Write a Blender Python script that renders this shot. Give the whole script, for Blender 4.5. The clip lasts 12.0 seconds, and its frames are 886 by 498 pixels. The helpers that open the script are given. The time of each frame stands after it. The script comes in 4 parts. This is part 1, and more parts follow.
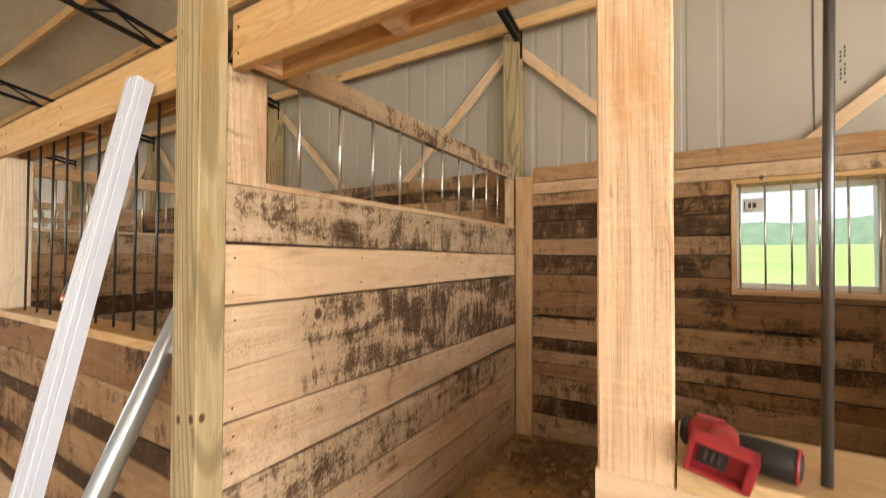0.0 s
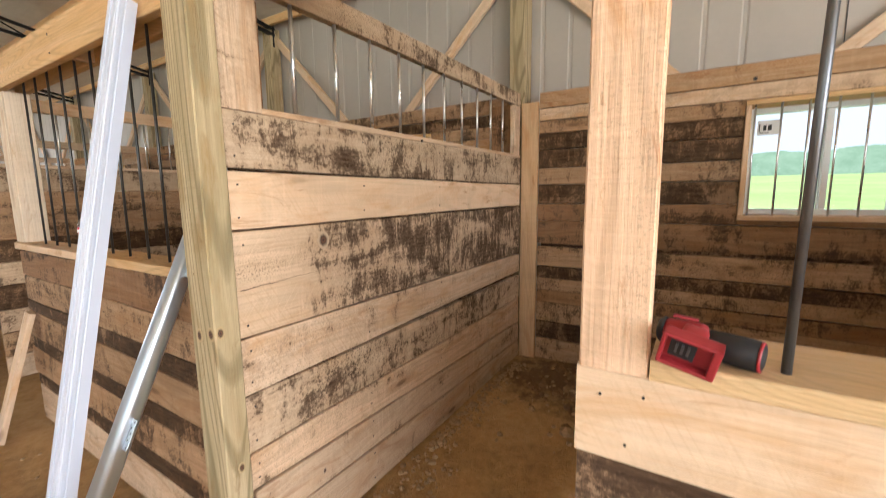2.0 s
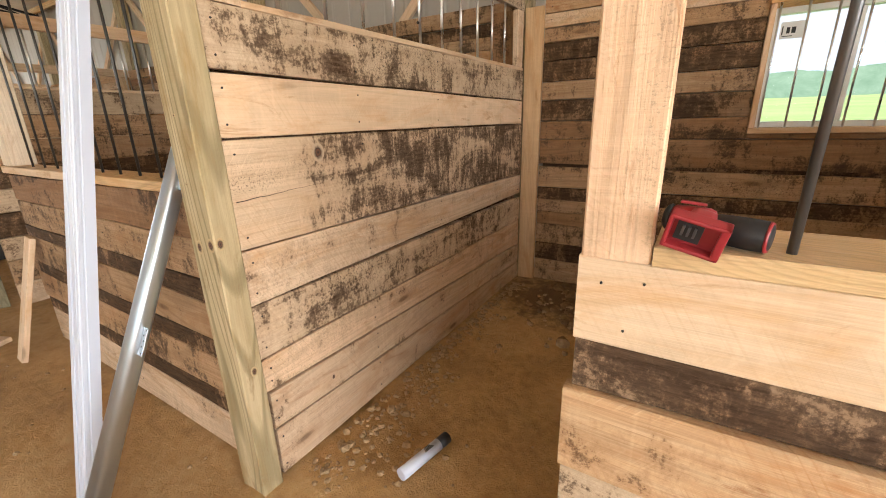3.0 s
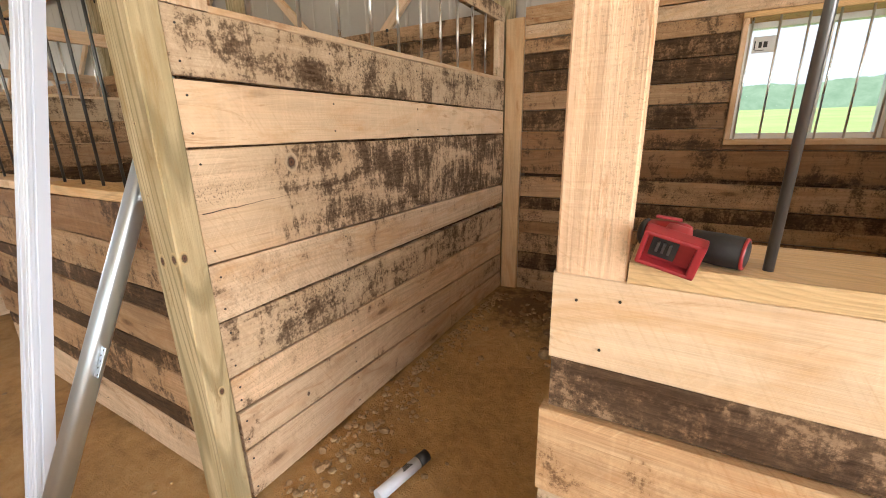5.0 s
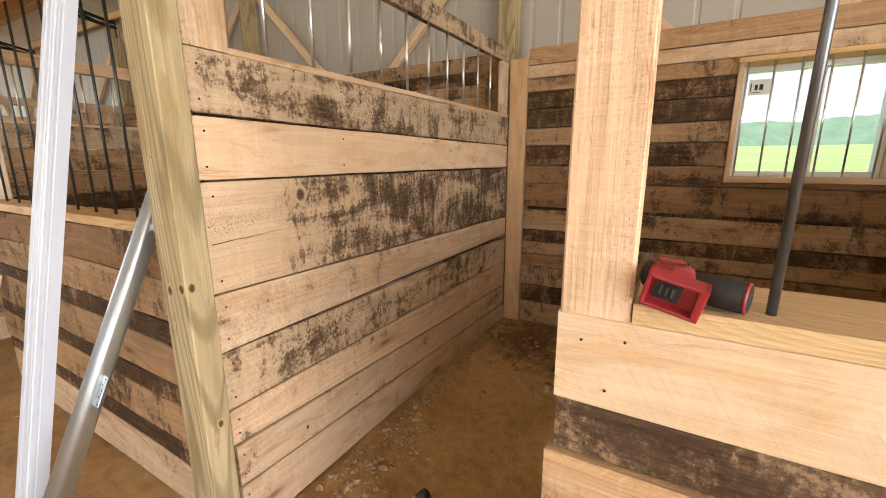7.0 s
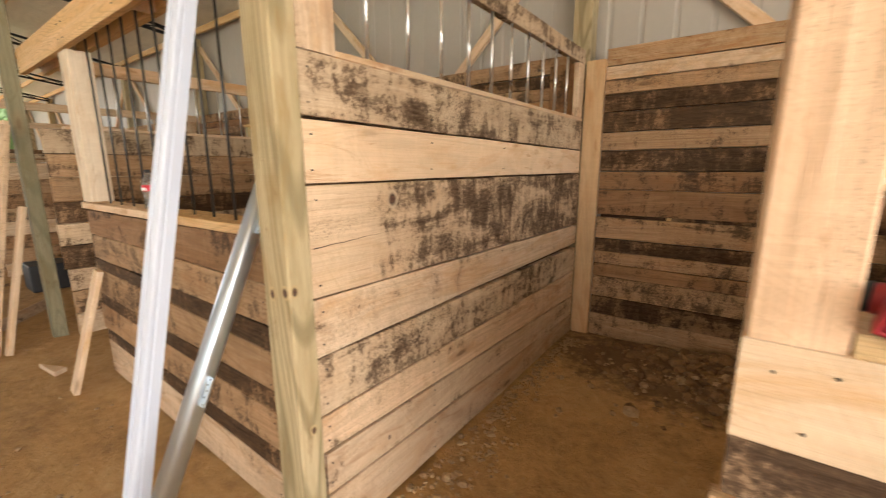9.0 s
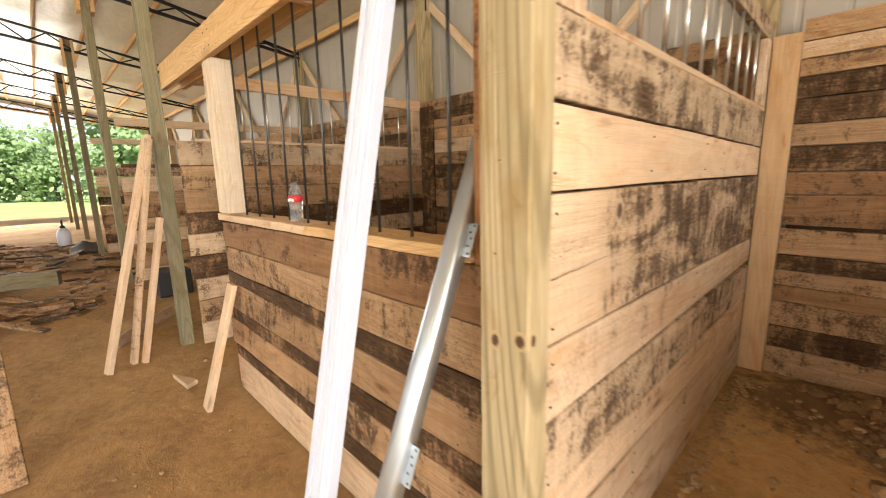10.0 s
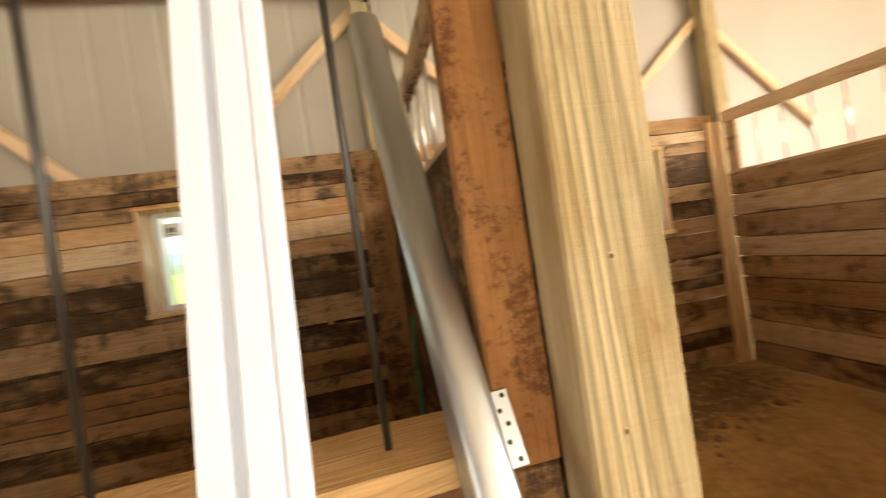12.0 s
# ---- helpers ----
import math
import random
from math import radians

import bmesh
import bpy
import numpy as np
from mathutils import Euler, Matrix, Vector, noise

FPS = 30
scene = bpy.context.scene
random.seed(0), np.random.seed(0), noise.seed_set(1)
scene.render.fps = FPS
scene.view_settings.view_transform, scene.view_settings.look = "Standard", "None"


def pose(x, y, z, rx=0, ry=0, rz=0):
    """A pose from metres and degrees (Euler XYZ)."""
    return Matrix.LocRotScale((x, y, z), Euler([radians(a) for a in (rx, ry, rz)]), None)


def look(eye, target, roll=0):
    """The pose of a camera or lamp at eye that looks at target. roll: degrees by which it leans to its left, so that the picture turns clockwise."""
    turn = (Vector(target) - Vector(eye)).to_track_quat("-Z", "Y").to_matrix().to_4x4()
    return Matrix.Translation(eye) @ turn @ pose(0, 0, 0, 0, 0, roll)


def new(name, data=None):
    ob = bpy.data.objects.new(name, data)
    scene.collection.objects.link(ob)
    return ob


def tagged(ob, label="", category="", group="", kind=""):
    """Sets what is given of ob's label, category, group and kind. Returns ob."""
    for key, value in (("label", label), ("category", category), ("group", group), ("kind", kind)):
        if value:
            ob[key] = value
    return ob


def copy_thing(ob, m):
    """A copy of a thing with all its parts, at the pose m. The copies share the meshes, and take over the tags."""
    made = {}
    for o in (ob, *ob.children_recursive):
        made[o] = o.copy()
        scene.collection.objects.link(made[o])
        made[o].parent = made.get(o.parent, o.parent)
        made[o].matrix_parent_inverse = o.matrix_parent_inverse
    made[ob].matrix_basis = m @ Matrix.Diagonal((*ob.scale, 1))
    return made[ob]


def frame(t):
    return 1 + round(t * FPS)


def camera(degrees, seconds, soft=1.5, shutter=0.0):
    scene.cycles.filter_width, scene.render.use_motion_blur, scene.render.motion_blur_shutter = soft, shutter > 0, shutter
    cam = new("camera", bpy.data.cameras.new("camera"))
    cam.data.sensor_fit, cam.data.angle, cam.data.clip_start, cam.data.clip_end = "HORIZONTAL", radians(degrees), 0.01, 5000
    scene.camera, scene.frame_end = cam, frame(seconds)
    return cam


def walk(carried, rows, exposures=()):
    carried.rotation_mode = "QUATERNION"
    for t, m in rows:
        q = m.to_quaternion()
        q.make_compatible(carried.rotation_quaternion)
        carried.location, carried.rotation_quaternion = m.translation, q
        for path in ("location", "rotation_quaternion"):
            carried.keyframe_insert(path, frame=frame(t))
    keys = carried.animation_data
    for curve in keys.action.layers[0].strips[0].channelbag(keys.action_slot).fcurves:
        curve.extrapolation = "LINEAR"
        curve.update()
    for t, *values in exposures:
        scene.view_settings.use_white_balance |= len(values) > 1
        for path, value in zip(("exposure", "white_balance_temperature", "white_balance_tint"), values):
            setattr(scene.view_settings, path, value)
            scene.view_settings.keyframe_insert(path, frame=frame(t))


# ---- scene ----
cam = camera(94.7, 12.0, soft=1.0, shutter=0.4)
PATH = [
    (0, (-0.009, 0.012, 1.464), (-1.025, 1.735, 1.501), 0.2),
    (0.5, (-0.013, 0.005, 1.548), (-0.98, 1.738, 1.802), 0.5),
    (1, (0.008, 0.012, 1.551), (-0.963, 1.736, 1.849), 1.3),
    (1.5, (0.013, 0.016, 1.482), (-1.007, 1.736, 1.512), 0.8),
    (2, (0.031, 0.005, 1.423), (-1.013, 1.689, 1.15), -0.7),
    (2.5, (0.034, 0.009, 1.375), (-1.0, 1.648, 0.879), -1.6),
    (3, (0.024, 0.01, 1.345), (-0.985, 1.63, 0.747), -1.5),
    (5, (0.03, 0.058, 1.348), (-0.924, 1.724, 0.787), -1.1),
    (5.5, (0.032, 0.055, 1.359), (-0.936, 1.723, 0.829), -1.0),
    (6, (0.033, 0.05, 1.362), (-0.939, 1.729, 0.873), -0.7),
    (6.5, (0.029, 0.045, 1.364), (-0.947, 1.732, 0.916), -0.4),
    (8.3, (0.027, 0.046, 1.373), (-1.005, 1.714, 0.984), -0.1),
    (8.5, (0.009, 0.043, 1.367), (-1.049, 1.697, 0.986), 0.0),
    (9, (-0.167, 0.003, 1.358), (-1.326, 1.585, 0.966), -0.2),
    (9.5, (-0.424, -0.069, 1.351), (-1.752, 1.375, 0.96), -0.4),
    (10, (-0.75, -0.035, 1.351), (-2.157, 1.342, 0.997), -1.3),
    (10.5, (-1.043, -0.036, 1.358), (-2.301, 1.502, 1.131), -1.9),
    (11, (-1.278, 0.045, 1.371), (-2.242, 1.796, 1.296), -4.5),
    (11.5, (-1.483, 0.178, 1.41), (-1.898, 2.135, 1.425), -7.8),
    (12, (-1.563, 0.245, 1.421), (-1.169, 2.206, 1.402), -8.7),
]
walk(cam, [(t, look(eye, target, roll)) for t, eye, target, roll in PATH], [(0, 0.77, 6350, 10), (0.5, 0.82, 6250, 10), (1.0, 0.78, 5300, 10), (1.5, 0.80, 5250, 10), (2.0, 0.82, 5600, 10), (3.0, 0.83, 5900, 10), (6.5, 0.84, 5950, 10), (8.5, 0.82, 6150, 10), (9.0, 0.86, 6200, 10), (9.5, 1.10, 6200, 10), (10.5, 1.22, 6400, 10), (11.3, 1.29, 6600, 10), (12, 1.34, 6900, 10)])

# ---- world, sun, light ----
world = bpy.data.worlds.new("world")
scene.world = world
world.use_nodes = True
wt = world.node_tree
sky = wt.nodes.new("ShaderNodeTexSky")
sky.sky_type, sky.sun_disc = "NISHITA", False
sky.sun_elevation, sky.sun_rotation = radians(54), radians(110)
sky.air_density, sky.dust_density = 1.0, 2.0
wt.nodes["Background"].inputs["Strength"].default_value = 0.15
wt.links.new(sky.outputs[0], wt.nodes["Background"].inputs["Color"])
sun_data = bpy.data.lights.new("sun", "SUN")
sun_data.energy, sun_data.angle, sun_data.color = 5.0, radians(0.5), (1.0, 0.95, 0.88)
sun = new("sun", sun_data)
sun.matrix_world = look((0, 0, 28), (-19, 7, 0))


def opening_light(name, at, to, wide, high, watts, colour=(1.0, 0.93, 0.85)):
    """An area lamp that stands in for daylight at a large open doorway."""
    data = bpy.data.lights.new(name, "AREA")
    data.shape, data.size, data.size_y, data.energy, data.color = "RECTANGLE", wide, high, watts, colour
    ob = new(name, data)
    ob.matrix_world = look(at, to)
    return ob


# side and near-end lamps are added fill; their doorways are out of view
opening_light("daylight_side_door", (-1.0, -9.4, 1.9), (-1.0, 2.0, 1.3), 9.0, 3.2, 112)
opening_light("daylight_near_end", (6.4, -3.2, 1.8), (0.0, -1.6, 1.3), 7.0, 3.2, 480)
opening_light("daylight_far_end", (-20.9, -3.2, 1.7), (-6.0, -2.0, 1.4), 8.0, 3.0, 390)

# ---- materials ----


def nodes_of(name):
    m = bpy.data.materials.new(name)
    m.use_nodes = True
    t = m.node_tree
    return m, t, t.nodes["Principled BSDF"]


def add(t, kind, **values):
    n = t.nodes.new(kind)
    for key, value in values.items():
        n.inputs[key].default_value = value
    return n


def ramp(t, source, stops):
    n = t.nodes.new("ShaderNodeValToRGB")
    while len(n.color_ramp.elements) < len(stops):
        n.color_ramp.elements.new(0.5)
    for e, (at, c) in zip(n.color_ramp.elements, stops):
        e.position = at
        e.color = (c, c, c, 1) if isinstance(c, (int, float)) else (*c, 1)
    t.links.new(source, n.inputs[0])
    return n.outputs[0]


def mixed(t, fac, a, b, kind="MIX"):
    n = t.nodes.new("ShaderNodeMix")
    n.data_type, n.blend_type = "RGBA", kind
    for socket, value in ((n.inputs[0], fac), (n.inputs[6], a), (n.inputs[7], b)):
        if hasattr(value, "links"):
            t.links.new(value, socket)
        else:
            socket.default_value = value if isinstance(value, float) else (*value, 1)
    return n.outputs[2]


def coords(t, scale, shift=True):
    """Object coordinates, shifted by the object's own random number and stretched."""
    tc = t.nodes.new("ShaderNodeTexCoord")
    out = tc.outputs["Object"]
    if shift:
        info = t.nodes.new("ShaderNodeObjectInfo")
        mul = t.nodes.new("ShaderNodeVectorMath")
        mul.operation = "MULTIPLY"
        comb = t.nodes.new("ShaderNodeCombineXYZ")
        for i in range(3):
            t.links.new(info.outputs["Random"], comb.inputs[i])
        t.links.new(comb.outputs[0], mul.inputs[0])
        mul.inputs[1].default_value = (37.0, 19.0, 53.0)
        plus = t.nodes.new("ShaderNodeVectorMath")
        t.links.new(out, plus.inputs[0])
        t.links.new(mul.outputs[0], plus.inputs[1])
        out = plus.outputs[0]
    mp = t.nodes.new("ShaderNodeMapping")
    mp.inputs["Scale"].default_value = scale
    t.links.new(out, mp.inputs["Vector"])
    return mp.outputs[0]


def noise_of(t, vector, scale, detail=4.0, rough=0.55, distort=0.0):
    n = add(t, "ShaderNodeTexNoise", Scale=scale, Detail=detail, Roughness=rough, Distortion=distort)
    t.links.new(vector, n.inputs["Vector"])
    return n.outputs["Fac"]


def maths(t, op, a, b):
    n = t.nodes.new("ShaderNodeMath")
    n.operation = op
    for socket, value in ((n.inputs[0], a), (n.inputs[1], b)):
        if hasattr(value, "links"):
            t.links.new(value, socket)
        else:
            socket.default_value = value
    return n.outputs[0]


def relief(t, shader, height, strength, distance=0.004):
    b = add(t, "ShaderNodeBump", Strength=strength, Distance=distance)
    t.links.new(height, b.inputs["Height"])
    t.links.new(b.outputs[0], shader.inputs["Normal"])


def wood(name, pale, deep, stain=(0.05, 0.035, 0.025), cover=0.0, rings=1.0, rough=0.72, knots=1.0, speck=0.0, streak=7.0, clean_end=None, grey=0.0, saws=0.2, soil=1.0, pitch=85.0, cut=0.38, fibre=0.5):
    """Sawn timber, grain along x. cover: how much of the face the dark weather stain takes, 0 to 1; clean_end: where along it the stain begins."""
    m, t, s = nodes_of(name)
    long = coords(t, (0.8, 14, 14))
    g1 = noise_of(t, long, 1.6, 5, 0.6, 0.6)
    fine = noise_of(t, coords(t, (3.0, 150, 150)), 1.0, 3, 0.6)
    # growth rings: the contour lines of a slow field, drawn out along the board
    field = noise_of(t, coords(t, (0.55, 4.5, 4.5)), 1.0, 1.2, 0.4, 0.5)
    ring = maths(t, "SINE", maths(t, "MULTIPLY", field, pitch), 0.0)
    saw = noise_of(t, coords(t, (45, 2.5, 2.5)), 1.0, 3, 0.6, 0.4)
    tone = ramp(t, g1, [(0.28, deep), (0.72, pale)])
    tone = mixed(t, maths(t, "MULTIPLY", ramp(t, ring, [(0.35, 0.0), (0.95, 1.0)]), 0.42 * rings), tone, tuple(c * 0.66 for c in deep))
    tone = mixed(t, maths(t, "MULTIPLY", ramp(t, fine, [(0.45, 0.0), (0.70, 1.0)]), fibre), tone, tuple(c * 0.6 for c in deep))
    tone = mixed(t, maths(t, "MULTIPLY", ramp(t, saw, [(0.5, 0.0), (0.7, 1.0)]), saws), tone, tuple(min(1, c * 1.25) for c in pale))
    # slanting marks of the saw blade, in patches
    place = t.nodes.new("ShaderNodeSeparateXYZ")
    t.links.new(coords(t, (1, 1, 1)), place.inputs[0])
    slant = t.nodes.new("ShaderNodeCombineXYZ")
    t.links.new(maths(t, "ADD", maths(t, "MULTIPLY", place.outputs[0], 70.0), maths(t, "MULTIPLY", maths(t, "ADD", place.outputs[1], place.outputs[2]), 42.0)), slant.inputs[0])
    blade = noise_of(t, slant.outputs[0], 1.5, 3, 0.6)
    worn = noise_of(t, coords(t, (1.6, 6, 6)), 1.4, 3, 0.5, 0.4)
    cuts = maths(t, "MULTIPLY", ramp(t, blade, [(0.5, 0.0), (0.66, 1.0)]), ramp(t, worn, [(0.40, 0.0), (0.60, cut)]))
    tone = mixed(t, cuts, tone, tuple(c * k for c, k in zip(deep, (0.70, 0.60, 0.48))))
    # pale scratches the other way, and dark pores along the grain
    slant2 = t.nodes.new("ShaderNodeCombineXYZ")
    t.links.new(maths(t, "SUBTRACT", maths(t, "MULTIPLY", place.outputs[0], 62.0), maths(t, "MULTIPLY", maths(t, "ADD", place.outputs[1], place.outputs[2]), 48.0)), slant2.inputs[0])
    blade2 = noise_of(t, slant2.outputs[0], 1.9, 4, 0.7)
    worn2 = noise_of(t, coords(t, (1.3, 5, 5)), 1.7, 3, 0.5, 0.4)
    tone = mixed(t, maths(t, "MULTIPLY", ramp(t, blade2, [(0.52, 0.0), (0.64, 1.0)]), ramp(t, worn2, [(0.46, 0.0), (0.62, cut * 0.8)])), tone, tuple(min(0.92, c * 1.22) for c in pale))
    pores = noise_of(t, coords(t, (9.0, 210, 210)), 1.0, 2, 0.6)
    tone = mixed(t, maths(t, "MULTIPLY", ramp(t, pores, [(0.60, 0.0), (0.70, 1.0)]), 0.68 * fibre), tone, tuple(c * k for c, k in zip(deep, (0.50, 0.42, 0.34))))
    blot = noise_of(t, coords(t, (1.5, 5, 5)), 1.3, 5, 0.65, 0.8)
    tone = mixed(t, ramp(t, blot, [(0.52, 0.0), (0.72, 0.7 * soil)]), tone, tuple(c * k for c, k in zip(deep, (0.86, 0.70, 0.52))))
    smear = noise_of(t, coords(t, (2.2, 9, 9)), 1.1, 7, 0.72, 1.4)
    tone = mixed(t, ramp(t, smear, [(0.575, 0.0), (0.67, 0.5 * soil)]), tone, tuple(c * k for c, k in zip(deep, (0.62, 0.46, 0.34))))
    info = t.nodes.new("ShaderNodeObjectInfo")
    own = ramp(t, info.outputs["Random"], [(0.0, (0.80, 0.77, 0.74)), (0.5, (1.0, 1.0, 1.0)), (1.0, (1.0, 0.94, 0.88))])
    tone = mixed(t, 1.0, tone, own, "MULTIPLY")
    if knots:
        vor = add(t, "ShaderNodeTexVoronoi", Scale=1.0)
        t.links.new(coords(t, (1.7, 5.5, 5.5)), vor.inputs["Vector"])
        ragged = maths(t, "ADD", vor.outputs["Distance"], maths(t, "MULTIPLY", fine, 0.04))
        near = ramp(t, ragged, [(0.07, 1.0), (0.12, 0.0)])
        halo = ramp(t, ragged, [(0.10, 0.5), (0.24, 0.0)])
        tone = mixed(t, maths(t, "MULTIPLY", halo, knots), tone, (0.30, 0.16, 0.07))
        tone = mixed(t, maths(t, "MULTIPLY", near, 0.8 * knots), tone, (0.10, 0.05, 0.025))
    if grey:
        tone = mixed(t, ramp(t, noise_of(t, coords(t, (1.0, 4, 4)), 1.2, 5, 0.6, 0.5), [(0.35, 0.0), (0.62, grey)]), tone, (0.51, 0.385, 0.25))
    if cover:
        big = noise_of(t, coords(t, (1.1, 3.6, 3.6)), 1.5, 5, 0.62, 0.9)
        run = noise_of(t, coords(t, (streak * 1.1, 3.2, 3.2)), 1.6, 5, 0.66, 0.9)
        dots = noise_of(t, coords(t, (1, 1, 1)), 70.0, 5, 0.8)
        level = maths(t, "ADD", maths(t, "ADD", maths(t, "MULTIPLY", big, 0.50), maths(t, "MULTIPLY", run, 0.42)), maths(t, "MULTIPLY", dots, 0.36))
        if clean_end is not None:
            sep = t.nodes.new("ShaderNodeSeparateXYZ")
            t.links.new(coords(t, (1, 1, 1), False), sep.inputs[0])
            away = t.nodes.new("ShaderNodeMapRange")
            away.inputs["From Min"].default_value, away.inputs["From Max"].default_value = clean_end - 0.12, clean_end + 0.2
            away.inputs["To Min"].default_value, away.inputs["To Max"].default_value = -0.22, 0.02
            t.links.new(sep.outputs[0], away.inputs["Value"])
            level = maths(t, "ADD", level, away.outputs[0])
        edge = 0.885 - 0.46 * cover
        frost = noise_of(t, coords(t, (2.0, 14, 14)), 6.0, 5, 0.7, 0.5)
        veil = maths(t, "MULTIPLY", ramp(t, level, [(edge - 0.010, 0.0), (edge + 0.015, 0.5), (edge + 0.05, 0.84), (edge + 0.10, 1.0)]), ramp(t, frost, [(0.35, 1.0), (0.7, 0.72)]))
        dull = ramp(t, level, [(edge - 0.10, 0.0), (edge + 0.01, 0.62)])
        tone = mixed(t, dull, tone, tuple(0.45 * a + 0.55 * b for a, b in zip(deep, (0.23, 0.135, 0.070))))
        tone = mixed(t, veil, tone, stain)
    if speck:
        dots2 = noise_of(t, coords(t, (1.3, 1, 1)), 110.0, 4, 0.75)
        where = noise_of(t, coords(t, (1.3, 3.5, 3.5)), 1.3, 3, 0.5)
        spot = maths(t, "MULTIPLY", ramp(t, dots2, [(0.55, 0.0), (0.6, 1.0)]), ramp(t, where, [(0.48, 0.0), (0.6, speck)]))
        tone = mixed(t, spot, tone, (0.055, 0.036, 0.022))
    t.links.new(tone, s.inputs["Base Color"])
    t.links.new(ramp(t, g1, [(0.2, rough + 0.12), (0.8, rough - 0.08)]), s.inputs["Roughness"])
    s.inputs["Specular IOR Level"].default_value = 0.14
    relief(t, s, maths(t, "ADD", maths(t, "ADD", fine, maths(t, "MULTIPLY", saw, 0.6)), maths(t, "MULTIPLY", ring, 0.12)), 0.85, 0.003)
    return m


def plain(name, colour, rough=0.5, metal=0.0, vary=0.15, scale=8.0, bump=0.1, stretch=(1, 1, 1)):
    m, t, s = nodes_of(name)
    n = noise_of(t, coords(t, stretch), scale, 6, 0.6)
    n2 = noise_of(t, coords(t, stretch), scale * 9, 3, 0.6)
    c = ramp(t, maths(t, "ADD", maths(t, "MULTIPLY", n, 0.7), maths(t, "MULTIPLY", n2, 0.3)), [(0.32, tuple(v * (1 - vary) for v in colour)), (0.68, tuple(min(1.0, v * (1 + 0.5 * vary)) for v in colour))])
    t.links.new(c, s.inputs["Base Color"])
    s.inputs["Metallic"].default_value = metal
    t.links.new(ramp(t, n, [(0.25, max(0.03, rough - 0.08)), (0.75, min(1.0, rough + 0.08))]), s.inputs["Roughness"])
    if bump:
        relief(t, s, n2, bump, 0.002)
    return m


JAMB = wood("pinkish_jamb_wood", (0.80, 0.61, 0.44), (0.70, 0.49, 0.325), knots=1.0, rings=0.9, saws=0.25, soil=1.7, cut=0.3, fibre=0.35, speck=0.25)
FRESH = wood("fresh_sawn_wood", (0.79, 0.61, 0.425), (0.71, 0.525, 0.345), knots=0.5, rings=0.45, saws=0.15, soil=1.3, cut=0.3, fibre=0.2)
CORNER = wood("orange_tan_board_wood", (0.74, 0.525, 0.31), (0.66, 0.44, 0.235), knots=0.4, rings=0.5, saws=0.12, soil=1.0, cut=0.25, fibre=0.25)
PALE = wood("whitish_new_wood", (0.80, 0.69, 0.54), (0.72, 0.58, 0.42), knots=0.7, rings=0.4, saws=0.2, soil=0.9, cut=0.2, fibre=0.2)
LIGHT = wood("light_sawn_wood", (0.73, 0.56, 0.39), (0.62, 0.455, 0.30), cover=0.33, stain=(0.07, 0.036, 0.017), knots=0.8, speck=0.35, rings=0.8, soil=1.2, cut=0.5, fibre=0.35)
MARKED = wood("marked_sawn_wood", (0.72, 0.57, 0.40), (0.58, 0.44, 0.295), cover=0.475, stain=(0.048, 0.0235, 0.0105), knots=0.4, speck=0.9, streak=8.0, grey=0.5, rings=0.5, soil=0.8, cut=0.5)
PATCHED = wood("half_marked_sawn_wood", (0.74, 0.58, 0.415), (0.61, 0.46, 0.31), cover=0.57, stain=(0.042, 0.020, 0.009), knots=0.4, speck=0.7, streak=10.0, clean_end=-0.98, grey=0.4, rings=0.5, soil=0.7, cut=0.6)
STREAKED = wood("orange_streaked_wood", (0.64, 0.47, 0.29), (0.54, 0.315, 0.155), cover=0.36, stain=(0.10, 0.05, 0.023), knots=0.6, rings=0.9, soil=1.5, cut=0.6)
LEDGE = wood("close_grained_pine", (0.80, 0.60, 0.345), (0.74, 0.52, 0.27), rings=0.8, knots=0.0, rough=0.5, saws=0.03, soil=0.3, pitch=520.0, cut=0.1)
MOTTLED = wood("mottled_stained_wood", (0.42, 0.30, 0.20), (0.31, 0.205, 0.125), cover=0.64, stain=(0.045, 0.025, 0.014), knots=0.8, speck=0.6, grey=0.3)
DARK = wood("stained_sawn_wood", (0.38, 0.25, 0.145), (0.23, 0.135, 0.07), cover=0.64, stain=(0.033, 0.0165, 0.008), knots=0.8)
SMOKED = wood("smoke_stained_wood", (0.48, 0.315, 0.18), (0.35, 0.21, 0.11), cover=0.72, stain=(0.044, 0.024, 0.0125), knots=0.8, speck=0.6)
BROWN = wood("brown_sawn_wood", (0.44, 0.265, 0.14), (0.30, 0.165, 0.08), cover=0.46, stain=(0.05, 0.028, 0.016), knots=1.0)
MID = wood("tan_sawn_wood", (0.55, 0.37, 0.22), (0.42, 0.265, 0.145), cover=0.46, stain=(0.05, 0.031, 0.019), knots=0.9, speck=0.6)
LUMBER = wood("yellow_framing_lumber", (0.80, 0.55, 0.285), (0.70, 0.435, 0.19), rings=1.0, pitch=300.0, knots=0.8, rough=0.6, saws=0.04, soil=0.6, cut=0.1, fibre=0.4)
TREATED = wood("treated_post_wood", (0.57, 0.455, 0.28), (0.36, 0.29, 0.155), rings=1.8, knots=0.0, rough=0.65, saws=0.0, soil=1.1, cut=0.0, fibre=0.25)
GREEN = wood("green_treated_wood", (0.32, 0.275, 0.175), (0.22, 0.20, 0.12), rings=1.0, knots=0.5, saws=0.05)
RUSTY = wood("orange_brown_wood", (0.62, 0.335, 0.145), (0.47, 0.215, 0.08), cover=0.36, stain=(0.12, 0.046, 0.02), knots=0.6, streak=4.0)
BLACK_STEEL = plain("black_truss_steel", (0.018, 0.016, 0.016), 0.5, 0.6, 0.3, 20)
BAR_STEEL = plain("dark_bar_steel", (0.10, 0.095, 0.09), 0.42, 0.85, 0.3, 30, 0.1, (1, 1, 0.2))
